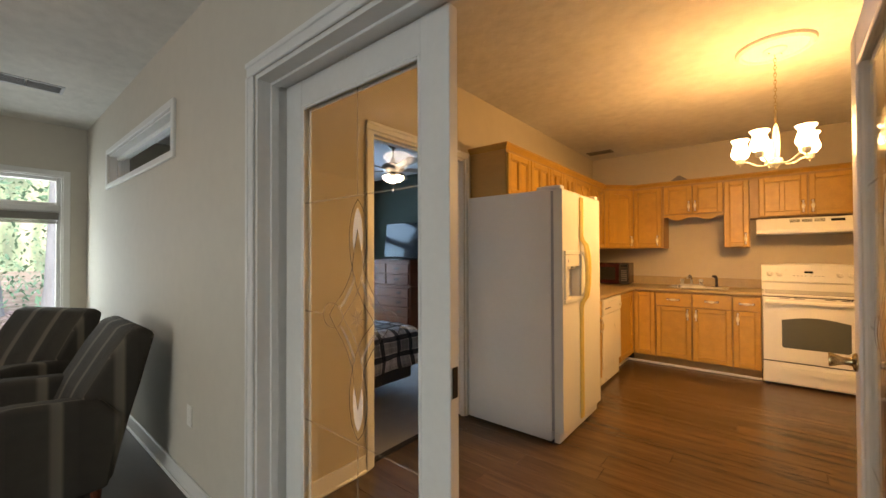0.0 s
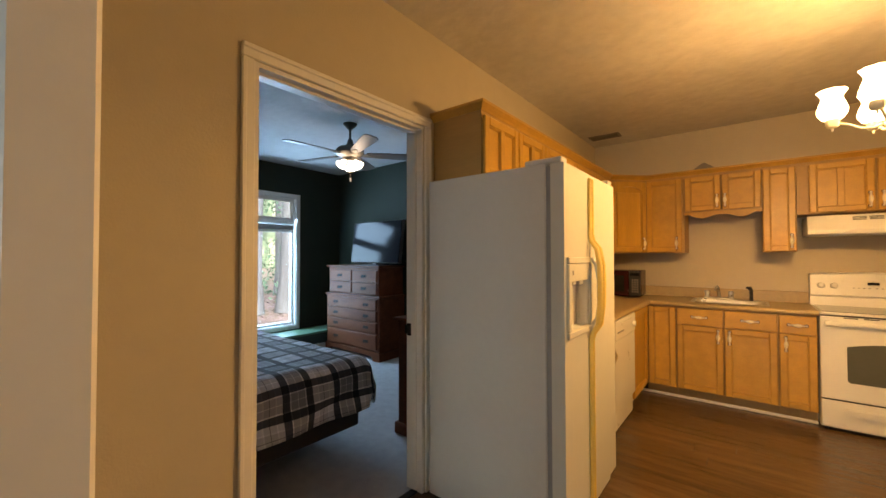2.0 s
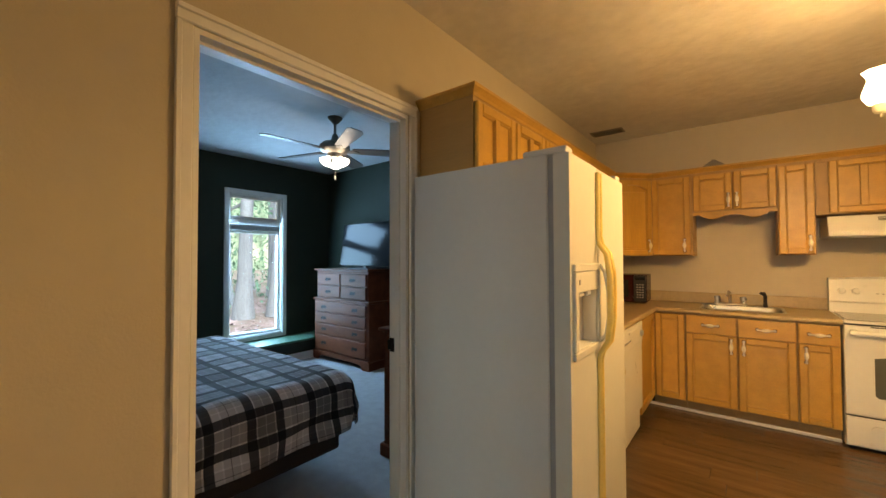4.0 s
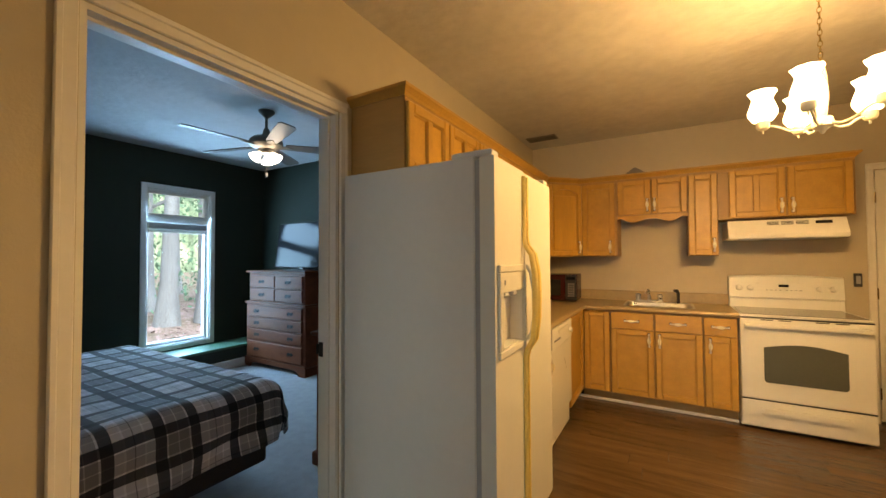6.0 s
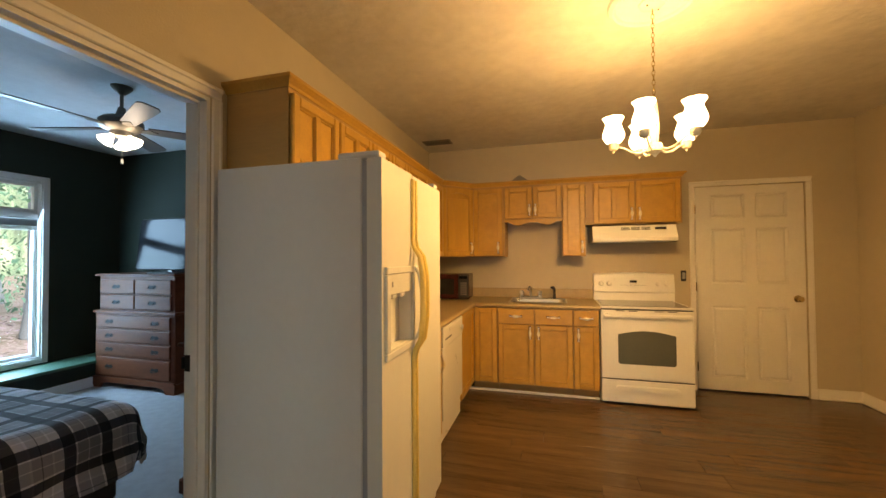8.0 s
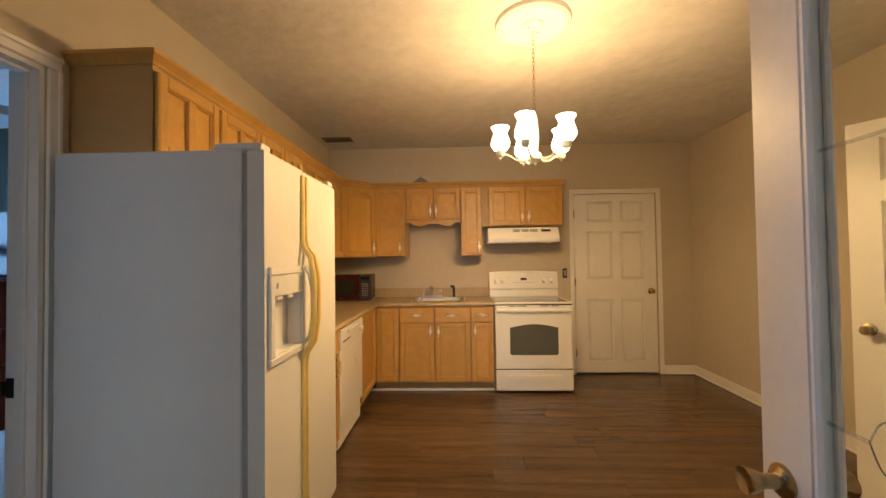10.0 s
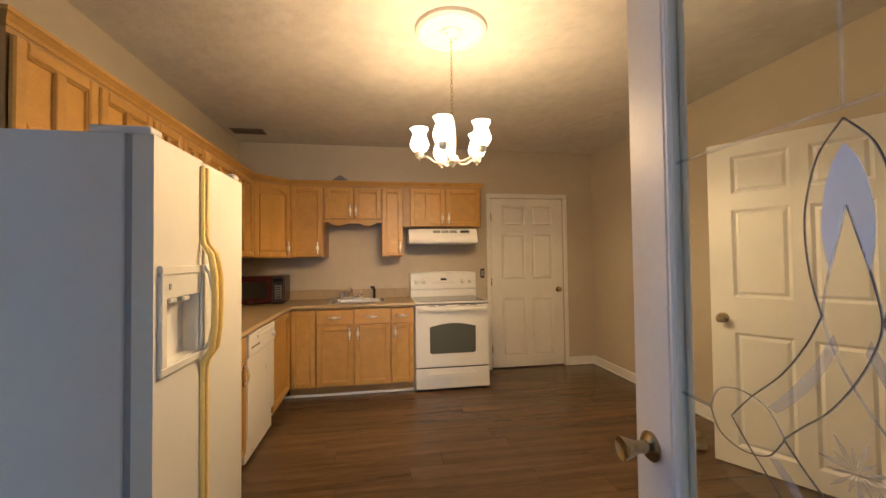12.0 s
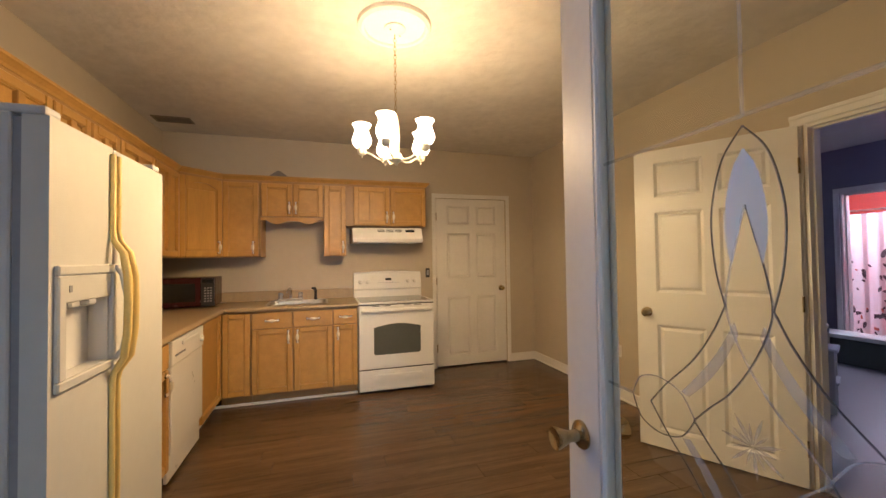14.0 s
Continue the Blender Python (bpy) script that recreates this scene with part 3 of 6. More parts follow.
# the hall door stands open into the kitchen, nearly folded back to the wall
d2 = front(2.655, 1.225, 0.012, 0)
hinge, latch = Vector((2.655, 1.225, 0.012)), Vector((2.205, 1.965, 0.012))
along = (hinge - latch).normalized()
nrm = along.cross(Vector((0, 0, 1)))
d2 = Matrix((along, Vector((0, 0, 1)), nrm)).transposed().to_4x4()
d2.translation = latch
panel_door("door_2", d2, 0.86, 2.03, "white six-panel hall door standing wide open", 0.065, 0.862)
panel_door("door_3", front(-3.415, BED_N - 0.004, 0.01, 270), 0.75, 2.015, "white six-panel bedroom door, closed", 0.7, -0.004)

# strike plate on the jamb of the bedroom doorway
solid("strike_plate", boxes((LW - 0.112, LW - 0.078, DOOR_W[1] - 0.0195, DOOR_W[1] - 0.0155, 0.865, 0.935), (LW - 0.122, LW - 0.112, DOOR_W[1] - 0.026, DOOR_W[1] - 0.0155, 0.875, 0.925), bevel=0.001), DARKMETAL, "dark bronze strike plate on the white door jamb", "strike plate")


def ribbon(bm, m, pts, w, z, t=0.0022):
    """A flat strip w wide along points in the pane's plane, standing t proud at z."""
    n = len(pts)
    for i in range(n - 1):
        (ax, ay), (bx, by) = pts[i], pts[i + 1]
        d = Vector((bx - ax, by - ay)).normalized()
        o = Vector((-d.y, d.x)) * w / 2
        q = [(ax - o.x, ay - o.y), (bx - o.x, by - o.y), (bx + o.x, by + o.y), (ax + o.x, ay + o.y)]
        prism(bm, q, m @ Matrix.Translation((0, 0, z)), t)


def spline(ctrl, n=10):
    """A smooth line through its points."""
    p = [Vector(c) for c in ctrl]
    out = []
    for i in range(len(p) - 1):
        a, b, c, d = p[max(i - 1, 0)], p[i], p[i + 1], p[min(i + 2, len(p) - 1)]
        for k in range(n):
            t = k / n
            out.append(0.5 * ((2 * b) + (c - a) * t + (2 * a - 5 * b + 4 * c - d) * t * t + (3 * b - a - 3 * c + d) * t ** 3))
    out.append(p[-1])
    return [(v.x, v.y) for v in out]


def glass_leaf(name, m, w, label, centre, stile=0.115, stile_latch=0.115, top=0.115, knob=False, h=2.025):
    """A glass door leaf: its face runs along x from the hinge at 0 to the latch at w, y up; the pane has bevelled tracery."""
    root = tagged(new(name), label, "glass door", "", "structure")
    ROOT[root] = Matrix()
    t = 0.042
    a, b = stile, w - stile_latch
    zt, zb = h - top, 0.24
    bm = bmesh.new()
    fbox(bm, m, 0, a, 0, h, -t, 0, 0.003)
    fbox(bm, m, b, w, 0, h, -t, 0, 0.003)
    part("stile", bm, TRIM, root, "white painted door stiles")
    bm = bmesh.new()
    fbox(bm, m, a - 0.001, b + 0.001, zt, h - 0.001, -t + 0.001, -0.001, 0.003)
    fbox(bm, m, a - 0.001, b + 0.001, 0.001, zb, -t + 0.001, -0.001, 0.003)
    part("rail", bm, TRIM, root, "white painted door rails")
    bm = bmesh.new()
    g = 0.014
    for z0, z1 in ((-0.010, 0.001), (-t - 0.001, -t + 0.010)):
        for p in ((a, a + g, zb, zt), (b - g, b, zb, zt), (a + g, b - g, zb, zb + g), (a + g, b - g, zt - g, zt)):
            fbox(bm, m, *p, z0, z1, 0.004)
    part("glazing_bead", bm, TRIM, root, "white painted glazing beads")
    pane = part("pane", fbox(bmesh.new(), m, a + 0.002, b - 0.002, zb + 0.002, zt - 0.002, -t / 2 - 0.003, -t / 2 + 0.003), DOORGLASS, root, "clear glass pane with bevelled tracery")
    pane.visible_shadow = False
    zf = -t / 2 + 0.003
    came, frost, satin = bmesh.new(), bmesh.new(), bmesh.new()
    mid_z, bar, tip = 1.046, 1.502, 1.488
    grooves = bmesh.new()
    for sy in (1, -1):
        def P(u, z):
            return (centre + u, mid_z + (z - mid_z) * sy)

        def edge(line, s, dark=True):
            pts = [P(u * s, z) for u, z in line]
            inner_side = [(x - 0.0015 * s, y) for x, y in pts]
            ribbon(came if dark else satin, m, pts, 0.0015 if dark else 0.0018, zf, 0.0015)
            ribbon(satin, m, inner_side, 0.0014, zf, 0.0010)
        ribbon(grooves, m, [P(a - centre, bar), P(b - centre, bar)], 0.006, zf)
        ribbon(grooves, m, [P(0, bar), P(0, zt if sy > 0 else 2 * mid_z - zb)], 0.0045, zf)
        for s in (1, -1):
            outer = spline([(0, tip), (0.030, 1.450), (0.046, 1.398), (0.051, 1.350), (0.046, 1.288), (0.033, 1.234)])
            sweep = spline([(0.033, 1.234), (0.055, 1.190), (0.090, 1.140), (0.142, 1.088), (0.178, mid_z)])
            inner = spline([(0, 1.378), (-0.012, 1.331), (-0.024, 1.283), (-0.031, 1.236), (-0.022, 1.198), (0, 1.152), (0.030, 1.108), (0.062, 1.076), (0.090, mid_z)])
            eye = spline([(0.222, mid_z), (0.205, 1.080), (0.176, 1.093), (0.145, 1.093), (0.112, 1.080), (0.088, mid_z)])
            edge(outer, s)
            edge(sweep, s)
            edge(inner, s, dark=s > 0)
            edge(eye, s, dark=sy < 0)
            ribbon(grooves, m, [P(s * 0.222, mid_z), P((b - centre) if s > 0 else (a - centre), mid_z)], 0.006, zf)
            # a satin band between the sweep and the crossing line
            up = spline([(0.020, 1.212), (0.046, 1.165), (0.080, 1.120), (0.112, 1.084)])
            lo = spline([(0.014, 1.196), (0.038, 1.150), (0.066, 1.112), (0.098, 1.080)])
            band = [P(u * s, z) for u, z in up + lo[::-1]]
            prism(satin, band, m @ Matrix.Translation((0, 0, zf)), 0.0008)
        vesica = spline([(0, 1.457), (0.017, 1.427), (0.027, 1.381), (0.028, 1.332), (0.021, 1.292)]) + spline([(0.021, 1.292), (0.012, 1.331), (0, 1.378)])[1:]
        left = [(-u, z) for u, z in vesica[::-1]]
        prism(frost, [P(u, z) for u, z in vesica[:-1] + left[:-1]][::sy], m @ Matrix.Translation((0, 0, zf)), 0.0012)
    for i in range(14):
        an = 2 * math.pi * i / 14 + 0.1
        r = 0.044 if i % 2 == 0 else 0.030
        q = [(centre + math.cos(an) * 0.003, mid_z + math.sin(an) * 0.003), (centre + math.cos(an + 0.09) * r * 0.6, mid_z + math.sin(an + 0.09) * r * 0.6),
             (centre + math.cos(an) * r, mid_z + math.sin(an) * r), (centre + math.cos(an - 0.09) * r * 0.6, mid_z + math.sin(an - 0.09) * r * 0.6)]
        prism(satin, q, m @ Matrix.Translation((0, 0, zf)), 0.002)
    for nm, b2, mt, lb in (("bevelled_tracery", grooves, BEVEL, "bevelled straight grooves"), ("satin_band", satin, SATIN, "satin glass bands and star"), ("tracery_edge", came, CAME, "dark thin curved tracery lines"), ("frosted_inlay", frost, FROST, "frosted petal inlays")):
        o = part(nm, b2, mt, root, lb)
        o.visible_shadow = False
    if knob:
        for s, z in ((1, 0), (-1, -t)):
            mm = m @ Matrix.Translation((w - 0.052, 0.912, z)) @ (Matrix() if s > 0 else Matrix.Rotation(math.pi, 4, "X"))
            part("door_knob", lathe(bmesh.new(), TULIP, mm, 24), BRASS, root, "antique brass tulip door knob", smooth=True)
    return root


# fixed leaf, closed in the wall's plane; its face looks into the living room
glass_leaf("door_4", front(FRENCH[0] + 0.02, -0.529, 0.012, 270), 0.925, "closed white glass door with bevelled tracery", 0.480, stile=0.125, stile_latch=0.115)
solid("edge_bolt", boxes((-0.309, -0.3065, -0.521, -0.496, 0.875, 0.965), bevel=0.001), DARKMETAL, "dark flush bolt plate in the edge of the closed glass door", "door bolt")
# open leaf, swung into the kitchen
HINGE, LATCH = Vector((0.600, -0.470, 0.012)), Vector((0.640, 0.550, 0.012))
along = (LATCH - HINGE).normalized()
face = Matrix((along, Vector((0, 0, 1)), along.cross(Vector((0, 0, 1))))).transposed().to_4x4()
face.translation = HINGE + along.cross(Vector((0, 0, 1))) * 0.042
glass_leaf("door_5", face, (LATCH - HINGE).length,
           "white glass door with bevelled tracery, standing open into the kitchen", 0.615, stile=0.16, stile_latch=0.115, knob=True)

# ---- kitchen ----
def pull(root, m, x, y, vertical, name="cabinet_pull"):
    """An arched pull with small end knobs and a pale grip."""
    bm = bmesh.new()
    def at(s, z):
        return m @ (Vector((x, y + s, z)) if vertical else Vector((x + s, y, z)))
    L = 0.052
    tube(bm, [at(-L, 0.001), at(-L, 0.018), at(-L * 0.75, 0.024), at(-L * 0.3, 0.028), at(0, 0.029), at(L * 0.3, 0.028), at(L * 0.75, 0.024), at(L, 0.018), at(L, 0.001)],
         [0.011, 0.010, 0.006, 0.0105, 0.0125, 0.0105, 0.006, 0.010, 0.011], 8)
    pl = part(name, bm, NICKEL, root, "polished nickel arched pull", smooth=True)
    grip = tube(bmesh.new(), [at(-L * 0.46, 0.0275), at(-L * 0.3, 0.029), at(0, 0.030), at(L * 0.3, 0.029), at(L * 0.46, 0.0275)], [0.008, 0.0125, 0.0145, 0.0125, 0.008], 8)
    part("grip", grip, IVORY, pl, "ivory porcelain grip", smooth=True)
    for sgn in (-1, 1):
        foot = tube(bmesh.new(), [at(sgn * L, 0.0005), at(sgn * L, 0.006)], [0.0145, 0.012], 10)
        part("rose", foot, BRASS, pl, "dark brass rose", smooth=True)


def cab_front(root, name, m, x0, x1, y0, y1, z, arch=False, split=False, handle=None, drawer=False, label=""):
    """A framed door or drawer front standing 24 mm proud of z."""
    t, s = 0.024, 0.048
    w, h = x1 - x0, y1 - y0
    s = min(s, w * 0.24, h * 0.24)
    bm = bmesh.new()
    M = m @ Matrix.Translation((0, 0, z))
    if drawer:
        fbox(bm, M, x0, x1, y0, y1, 0.001, t, 0.006, 2)
    else:
        fbox(bm, M, x0, x0 + s, y0, y1, 0.001, t, 0.006)
        fbox(bm, M, x1 - s, x1, y0, y1, 0.001, t, 0.006)
        fbox(bm, M, x0 + s, x1 - s, y0, y0 + s, 0.001, t - 0.0005, 0.006)
        if split:
            c = (x0 + x1) / 2
            fbox(bm, M, c - s * 0.45, c + s * 0.45, y0 + s, y1 - s, 0.001, t - 0.0007, 0.003)
        if arch:
            n, pts = 16, []
            for i in range(n + 1):
                u = i / n
                x = x0 + s + (w - 2 * s) * u
                k = min(1, max(0, (0.5 - abs(u - 0.5)) / 0.42))
                pts.append((x, y1 - s - 0.045 + 0.047 * math.sin(k * math.pi / 2)))
            prism(bm, [(x1 - s, y1), (x0 + s, y1)] + pts, M, t - 0.0006)
        else:
            fbox(bm, M, x0 + s, x1 - s, y1 - s, y1, 0.001, t - 0.0005, 0.006)
    f = part(name, bm, MAPLE, root, label)
    if not drawer:
        bm = fbox(bmesh.new(), M, x0 + s - 0.004, x1 - s + 0.004, y0 + s - 0.004, y1 - s + 0.004, -0.004, 0.004)
        part("door_panel", bm, MAPLE, f)
        if not arch:
            k = 0.007
            xa, xb, ya, yb = x0 + s, x1 - s, y0 + s, y1 - s
            bm = bmesh.new()
            for q in ((xa, xa + k, ya, yb), (xb - k, xb, ya, yb), (xa + k, xb - k, ya, ya + k), (xa + k, xb - k, yb - k, yb)):
                fbox(bm, M, *q, 0.003, 0.015, 0.003)
            part("panel_bead", bm, MAPLE, f, "thin moulding round the sunk panel")
        spans = ((x0 + s, (x0 + x1) / 2 - s * 0.45), ((x0 + x1) / 2 + s * 0.45, x1 - s)) if split else ((x0 + s, x1 - s),)
        for a, b in spans:
            top = y1 - s - (0.045 if arch else 0)
            if arch and b - a > 0.06:
                part("raised_field", fbox(bmesh.new(), M, a + 0.013, b - 0.013, y0 + s + 0.013, top - 0.013, 0.003, 0.013, 0.008), MAPLE, f)
    if handle:
        hx, hy, vert = handle
        pull(f, M @ Matrix.Translation((0, 0, t)), hx, hy, vert)
    return f


G = 0.006
UZ0, UZ1 = 1.352, 2.105
UF = BACK - 0.33
CZ = 0.895
LF, BF = -0.80, 3.60           # fronts of the base units along the two walls


def upper(m, w, h, depth, label, doors, valance=0.0):
    """A wall cabinet; doors: (x0, x1, arch, split, handle x). m is the lower left corner of its front."""
    root = thing("wall_cabinet", label, "kitchen cabinet", m, "wall cabinets of the kitchen")
    part("cabinet_body", boxes((0.001, w - 0.001, 0, h, -depth, -0.012), (0.001, 0.006, 0, h, -0.012, 0), (w - 0.006, w - 0.001, 0, h, -0.012, 0), (0.006, w - 0.006, h - 0.026, h, -0.012, 0.0)), MAPLE_SIDE, root, "pale brown veneered cabinet body")
    I = Matrix()
    for x0, x1, arch, split, hx in doors:
        cab_front(root, "cabinet_door", I, x0 + G, x1 - G, 0.008, h - 0.028, 0, arch, split, (hx, 0.095, True) if hx else None)
    if valance:
        n, pts = 32, []
        for i in range(n + 1):
            u = i / n
            v = abs(2 * u - 1)
            pts.append((u * w, -0.045 - 0.030 * math.cos(v * math.pi * 2.2 + math.pi * 0.9) * (0.4 + 0.6 * v) - (0.012 if v > 0.9 else 0)))
        part("valance", prism(bmesh.new(), [(w, 0.0), (0, 0.0)] + pts, Matrix.Translation((0, 0, -0.018)), 0.018), MAPLE, root, "scalloped maple valance over the sink")
    return root


def N(x, z):
    return front(x, UF, z, 270)


upper(N(-0.835, UZ0), 0.335, UZ1 - UZ0, 0.33, "maple wall cabinet with one tall plain door", [(0, 0.32, False, False, 0.27)])
upper(N(-0.50, 1.742), 0.585, UZ1 - 1.742, 0.33, "maple wall cabinet over the sink with scalloped valance", [(0.0, 0.2925, False, False, 0.262), (0.2925, 0.585, False, False, 0.322)], valance=0.1)
upper(N(0.085, UZ0), 0.225, UZ1 - UZ0, 0.33, "narrow one-door maple wall cabinet beside the hood", [(0, 0.225, False, False, 0.19)])
upper(N(0.31, 1.665), 0.86, UZ1 - 1.665, 0.33, "two-door maple wall cabinet over the cooker hood", [(0.07, 0.455, False, True, 0.42), (0.455, 0.85, False, False, 0.49)])
# diagonal corner cabinet
m = Matrix.Identity(4)
root = thing("corner_wall_cabinet", "diagonal maple corner wall cabinet with an arched door", "kitchen cabinet", Matrix.Translation((LW, BACK, UZ0)), "wall cabinets of the kitchen")
bm = prism(bmesh.new(), [(0.001, -0.001), (0.001, -0.615), (0.325, -0.615), (0.609, -0.331), (0.609, -0.001)], Matrix(), UZ1 - UZ0)
part("cabinet_body", bm, MAPLE_SIDE, root, "pale brown veneered cabinet body")
dm = front(LW + 0.325, BACK - 0.615, UZ0, 315)
dm = Matrix.Translation(-Vector((LW, BACK, UZ0))) @ dm
cab_front(root, "cabinet_door", dm, 0.012, 0.39, 0.008, UZ1 - UZ0 - 0.028, 0, True, False, (0.35, 0.095, True))


# run on the west wall, over the refrigerator
def W(y, z):
    return front(LW + 0.33, y, z, 0)


upper(W(1.18, 1.742), 0.78, UZ1 - 1.742, 0.33, "short maple wall cabinet over the refrigerator, bare-sided", [(0.0, 0.39, False, True, None), (0.39, 0.78, False, True, None)])
upper(W(1.96, UZ0), 0.61, UZ1 - UZ0, 0.33, "two-door maple wall cabinet beyond the refrigerator", [(0.0, 0.305, False, True, None), (0.305, 0.61, False, True, None)])
upper(W(2.57, UZ0), 1.012, UZ1 - UZ0, 0.33, "two-door maple wall cabinet over the dishwasher", [(0.0, 0.505, False, True, None), (0.505, 1.01, False, True, None)])

# crown moulding round all wall cabinets: one mitred run
root = thing("crown_moulding", "honey maple crown moulding along the wall cabinets", "moulding", Matrix())
prof = [(0.0, 0.0), (0.006, 0.0), (0.012, 0.012), (0.026, 0.026), (0.034, 0.032), (0.034, 0.046), (0.0, 0.046)]
path = [((LW, 1.18), (0, -1)), ((LW + 0.33, 1.18), (1, -1)), ((LW + 0.33, BACK - 0.615), (1, -0.414)), ((LW + 0.61, UF), (0.414, -1)), ((1.17, UF), (1, -1)), ((1.17, BACK), (1, 0))]
bm = bmesh.new()
rings = [[bm.verts.new((p[0] + d[0] * o, p[1] + d[1] * o, UZ1 - 0.004 + z)) for o, z in prof] for p, d in path]
for a, b in zip(rings, rings[1:]):
    for i in range(len(prof)):
        j = (i + 1) % len(prof)
        bm.faces.new((a[i], a[j], b[j], b[i]))
part("moulding", bm, MAPLE, root)

# base cabinets
def base(m, w, label, doors, drawers, group="base cabinets of the kitchen", h=CZ - 0.038, top=0.70):
    root = thing("base_cabinet", label, "kitchen cabinet", m, group)
    part("cabinet_body", boxes((0.001, w - 0.001, 0.105, h, -0.575, -0.012), (0.001, w - 0.001, 0.105, 0.11, -0.012, 0.0)), MAPLE_SIDE, root, "pale maple cabinet body")
    part("toe_kick", boxes((0.001, w - 0.001, 0.0, 0.105, -0.09, -0.075)), MAPLE_SIDE, root, "shaded toe kick board")
    I = Matrix()
    for x0, x1, hx, tall in doors:
        cab_front(root, "cabinet_door", I, x0 + G, x1 - G, 0.112, (h - 0.012) if tall else top - 0.006, 0, False, False, (hx, top - 0.085, True) if hx else None)
    for x0, x1 in drawers:
        cab_front(root, "drawer", I, x0 + G, x1 - G, top, h - 0.012, 0, drawer=True, handle=((x0 + x1) / 2, (top + h) / 2 - 0.006, False))
    return root


def S(x):
    return front(x, BF, 0, 270)


base(S(-0.80), 0.255, "maple corner base cabinet with one tall plain door", [(0.02, 0.255, None, True)], [])
base(S(-0.545), 0.71, "two-door maple sink cabinet with two drawer fronts", [(0.0, 0.355, 0.315, False), (0.355, 0.71, 0.395, False)], [(0, 0.355), (0.355, 0.71)])
base(S(0.165), 0.232, "narrow maple base cabinet with one drawer, beside the cooker", [(0, 0.232, 0.045, False)], [(0, 0.232)])


def E_(y):
    return front(LF, y, 0, 0)


base(E_(1.90), 0.49, "maple base cabinet between refrigerator and dishwasher", [(0, 0.49, 0.43, False)], [(0, 0.49)])
base(E_(3.005), 0.59, "plain maple corner filler cabinet beside the dishwasher", [(0.0, 0.57, None, True)], [])
solid("trim_toe_kick", boxes((LF - 0.07, 0.397, BF + 0.055, BF + 0.075, 0.001, 0.024), (LF - 0.075, LF - 0.055, 3.005, BF + 0.055, 0.001, 0.024), bevel=0.005), TRIM, "white quarter-round strip under the toe kick", "trim")

# worktop with a hole for the sink
SX0, SX1, SY0, SY1 = -0.43, 0.10, 3.69, 4.08
root = thing("worktop", "tan laminate L-shaped worktop on the base cabinets", "worktop", Matrix.Translation((0, 0, CZ)))
e = 0.025
fy = BF - e - 0.005
bm = boxes((LW, LF + 0.03, 1.87, fy, -0.038, 0), (LW, SX0, fy, BACK, -0.038, 0), (SX0, SX1, fy, SY0, -0.038, 0), (SX0, SX1, SY1, BACK, -0.038, 0), (SX1, 0.402, fy, BACK, -0.038, 0))
part("worktop_slab", bm, LAMINATE, root)
bm = tube(bmesh.new(), [(LF + 0.03, 1.87, -0.019), (LF + 0.03, fy, -0.019)], 0.019, 10)
tube(bm, [(LF + 0.03, fy, -0.019), (0.402, fy, -0.019)], 0.019, 10)
part("rolled_edge", bm, LAMINATE, root, smooth=True)
part("backsplash", boxes((LW + 0.02, 0.402, BACK - 0.02, BACK - 0.001, 0.0, 0.10), (LW + 0.001, LW + 0.02, 1.87, BACK - 0.001, 0.0, 0.10), bevel=0.004), LAMINATE, root)

# sink
root = thing("kitchen_sink", "single-bowl stainless steel sink set in the worktop", "sink", Matrix.Translation((0, 0, CZ)))
bm = bmesh.new()


def ringpts(x0, x1, y0, y1, z, rad, n=5):
    pts = []
    for cx, cy, a0 in ((x1 - rad, y1 - rad, 0), (x0 + rad, y1 - rad, 90), (x0 + rad, y0 + rad, 180), (x1 - rad, y0 + rad, 270)):
        for k in range(n + 1):
            a = radians(a0 + 90 * k / n)
            pts.append(bm.verts.new((cx + rad * math.cos(a), cy + rad * math.sin(a), z)))
    return pts
levels = [(-0.022, 0.001, 0.035), (-0.016, 0.006, 0.033), (-0.004, 0.007, 0.03), (0.004, 0.004, 0.05), (0.008, -0.012, 0.055), (0.02, -0.15, 0.06), (0.05, -0.165, 0.05)]
rs = [ringpts(SX0 + o, SX1 - o, SY0 + o, SY1 - 0.06 - o if k > 2 else SY1 - o, z, rad) for k, (o, z, rad) in enumerate(levels)]
for a, b in zip(rs, rs[1:]):
    for i in range(len(a)):
        j = (i + 1) % len(a)
        bm.faces.new((a[i], a[j], b[j], b[i]))
bm.faces.new(rs[-1])
part("bowl", bm, STEEL, root, smooth=True)
fx = -0.245
bm = tube(bmesh.new(), [(fx, 4.045, 0.02), (fx, 4.045, 0.07), (fx, 4.03, 0.11), (fx - 0.01, 3.98, 0.135), (fx - 0.015, 3.90, 0.125), (fx - 0.017, 3.87, 0.105)], [0.014, 0.013, 0.012, 0.011, 0.010, 0.010], 12)
part("spout", bm, STEEL, root, "chrome swivel spout", smooth=True)
part("faucet_base", boxes((fx - 0.12, fx + 0.12, 4.02, 4.07, 0.006, 0.026), bevel=0.009, seg=2), STEEL, root, "chrome faucet base plate")
for dx in (-0.095, 0.095):
    bm = lathe(bmesh.new(), [(0.0, 0.0), (0.022, 0.0), (0.018, 0.03), (0.024, 0.036), (0.024, 0.058), (0.014, 0.064), (0.0, 0.064)], Matrix.Translation((fx + dx, 4.045, 0.024)), 12)
    part("tap_handle", bm, STEEL, root, "chrome tap handle", smooth=True)
sx = 0.0
bm = tube(bmesh.new(), [(sx, 4.05, 0.0), (sx, 4.05, 0.05), (sx, 4.045, 0.10), (sx - 0.012, 4.02, 0.125), (sx - 0.03, 3.99, 0.13)], [0.017, 0.013, 0.015, 0.018, 0.012], 10)
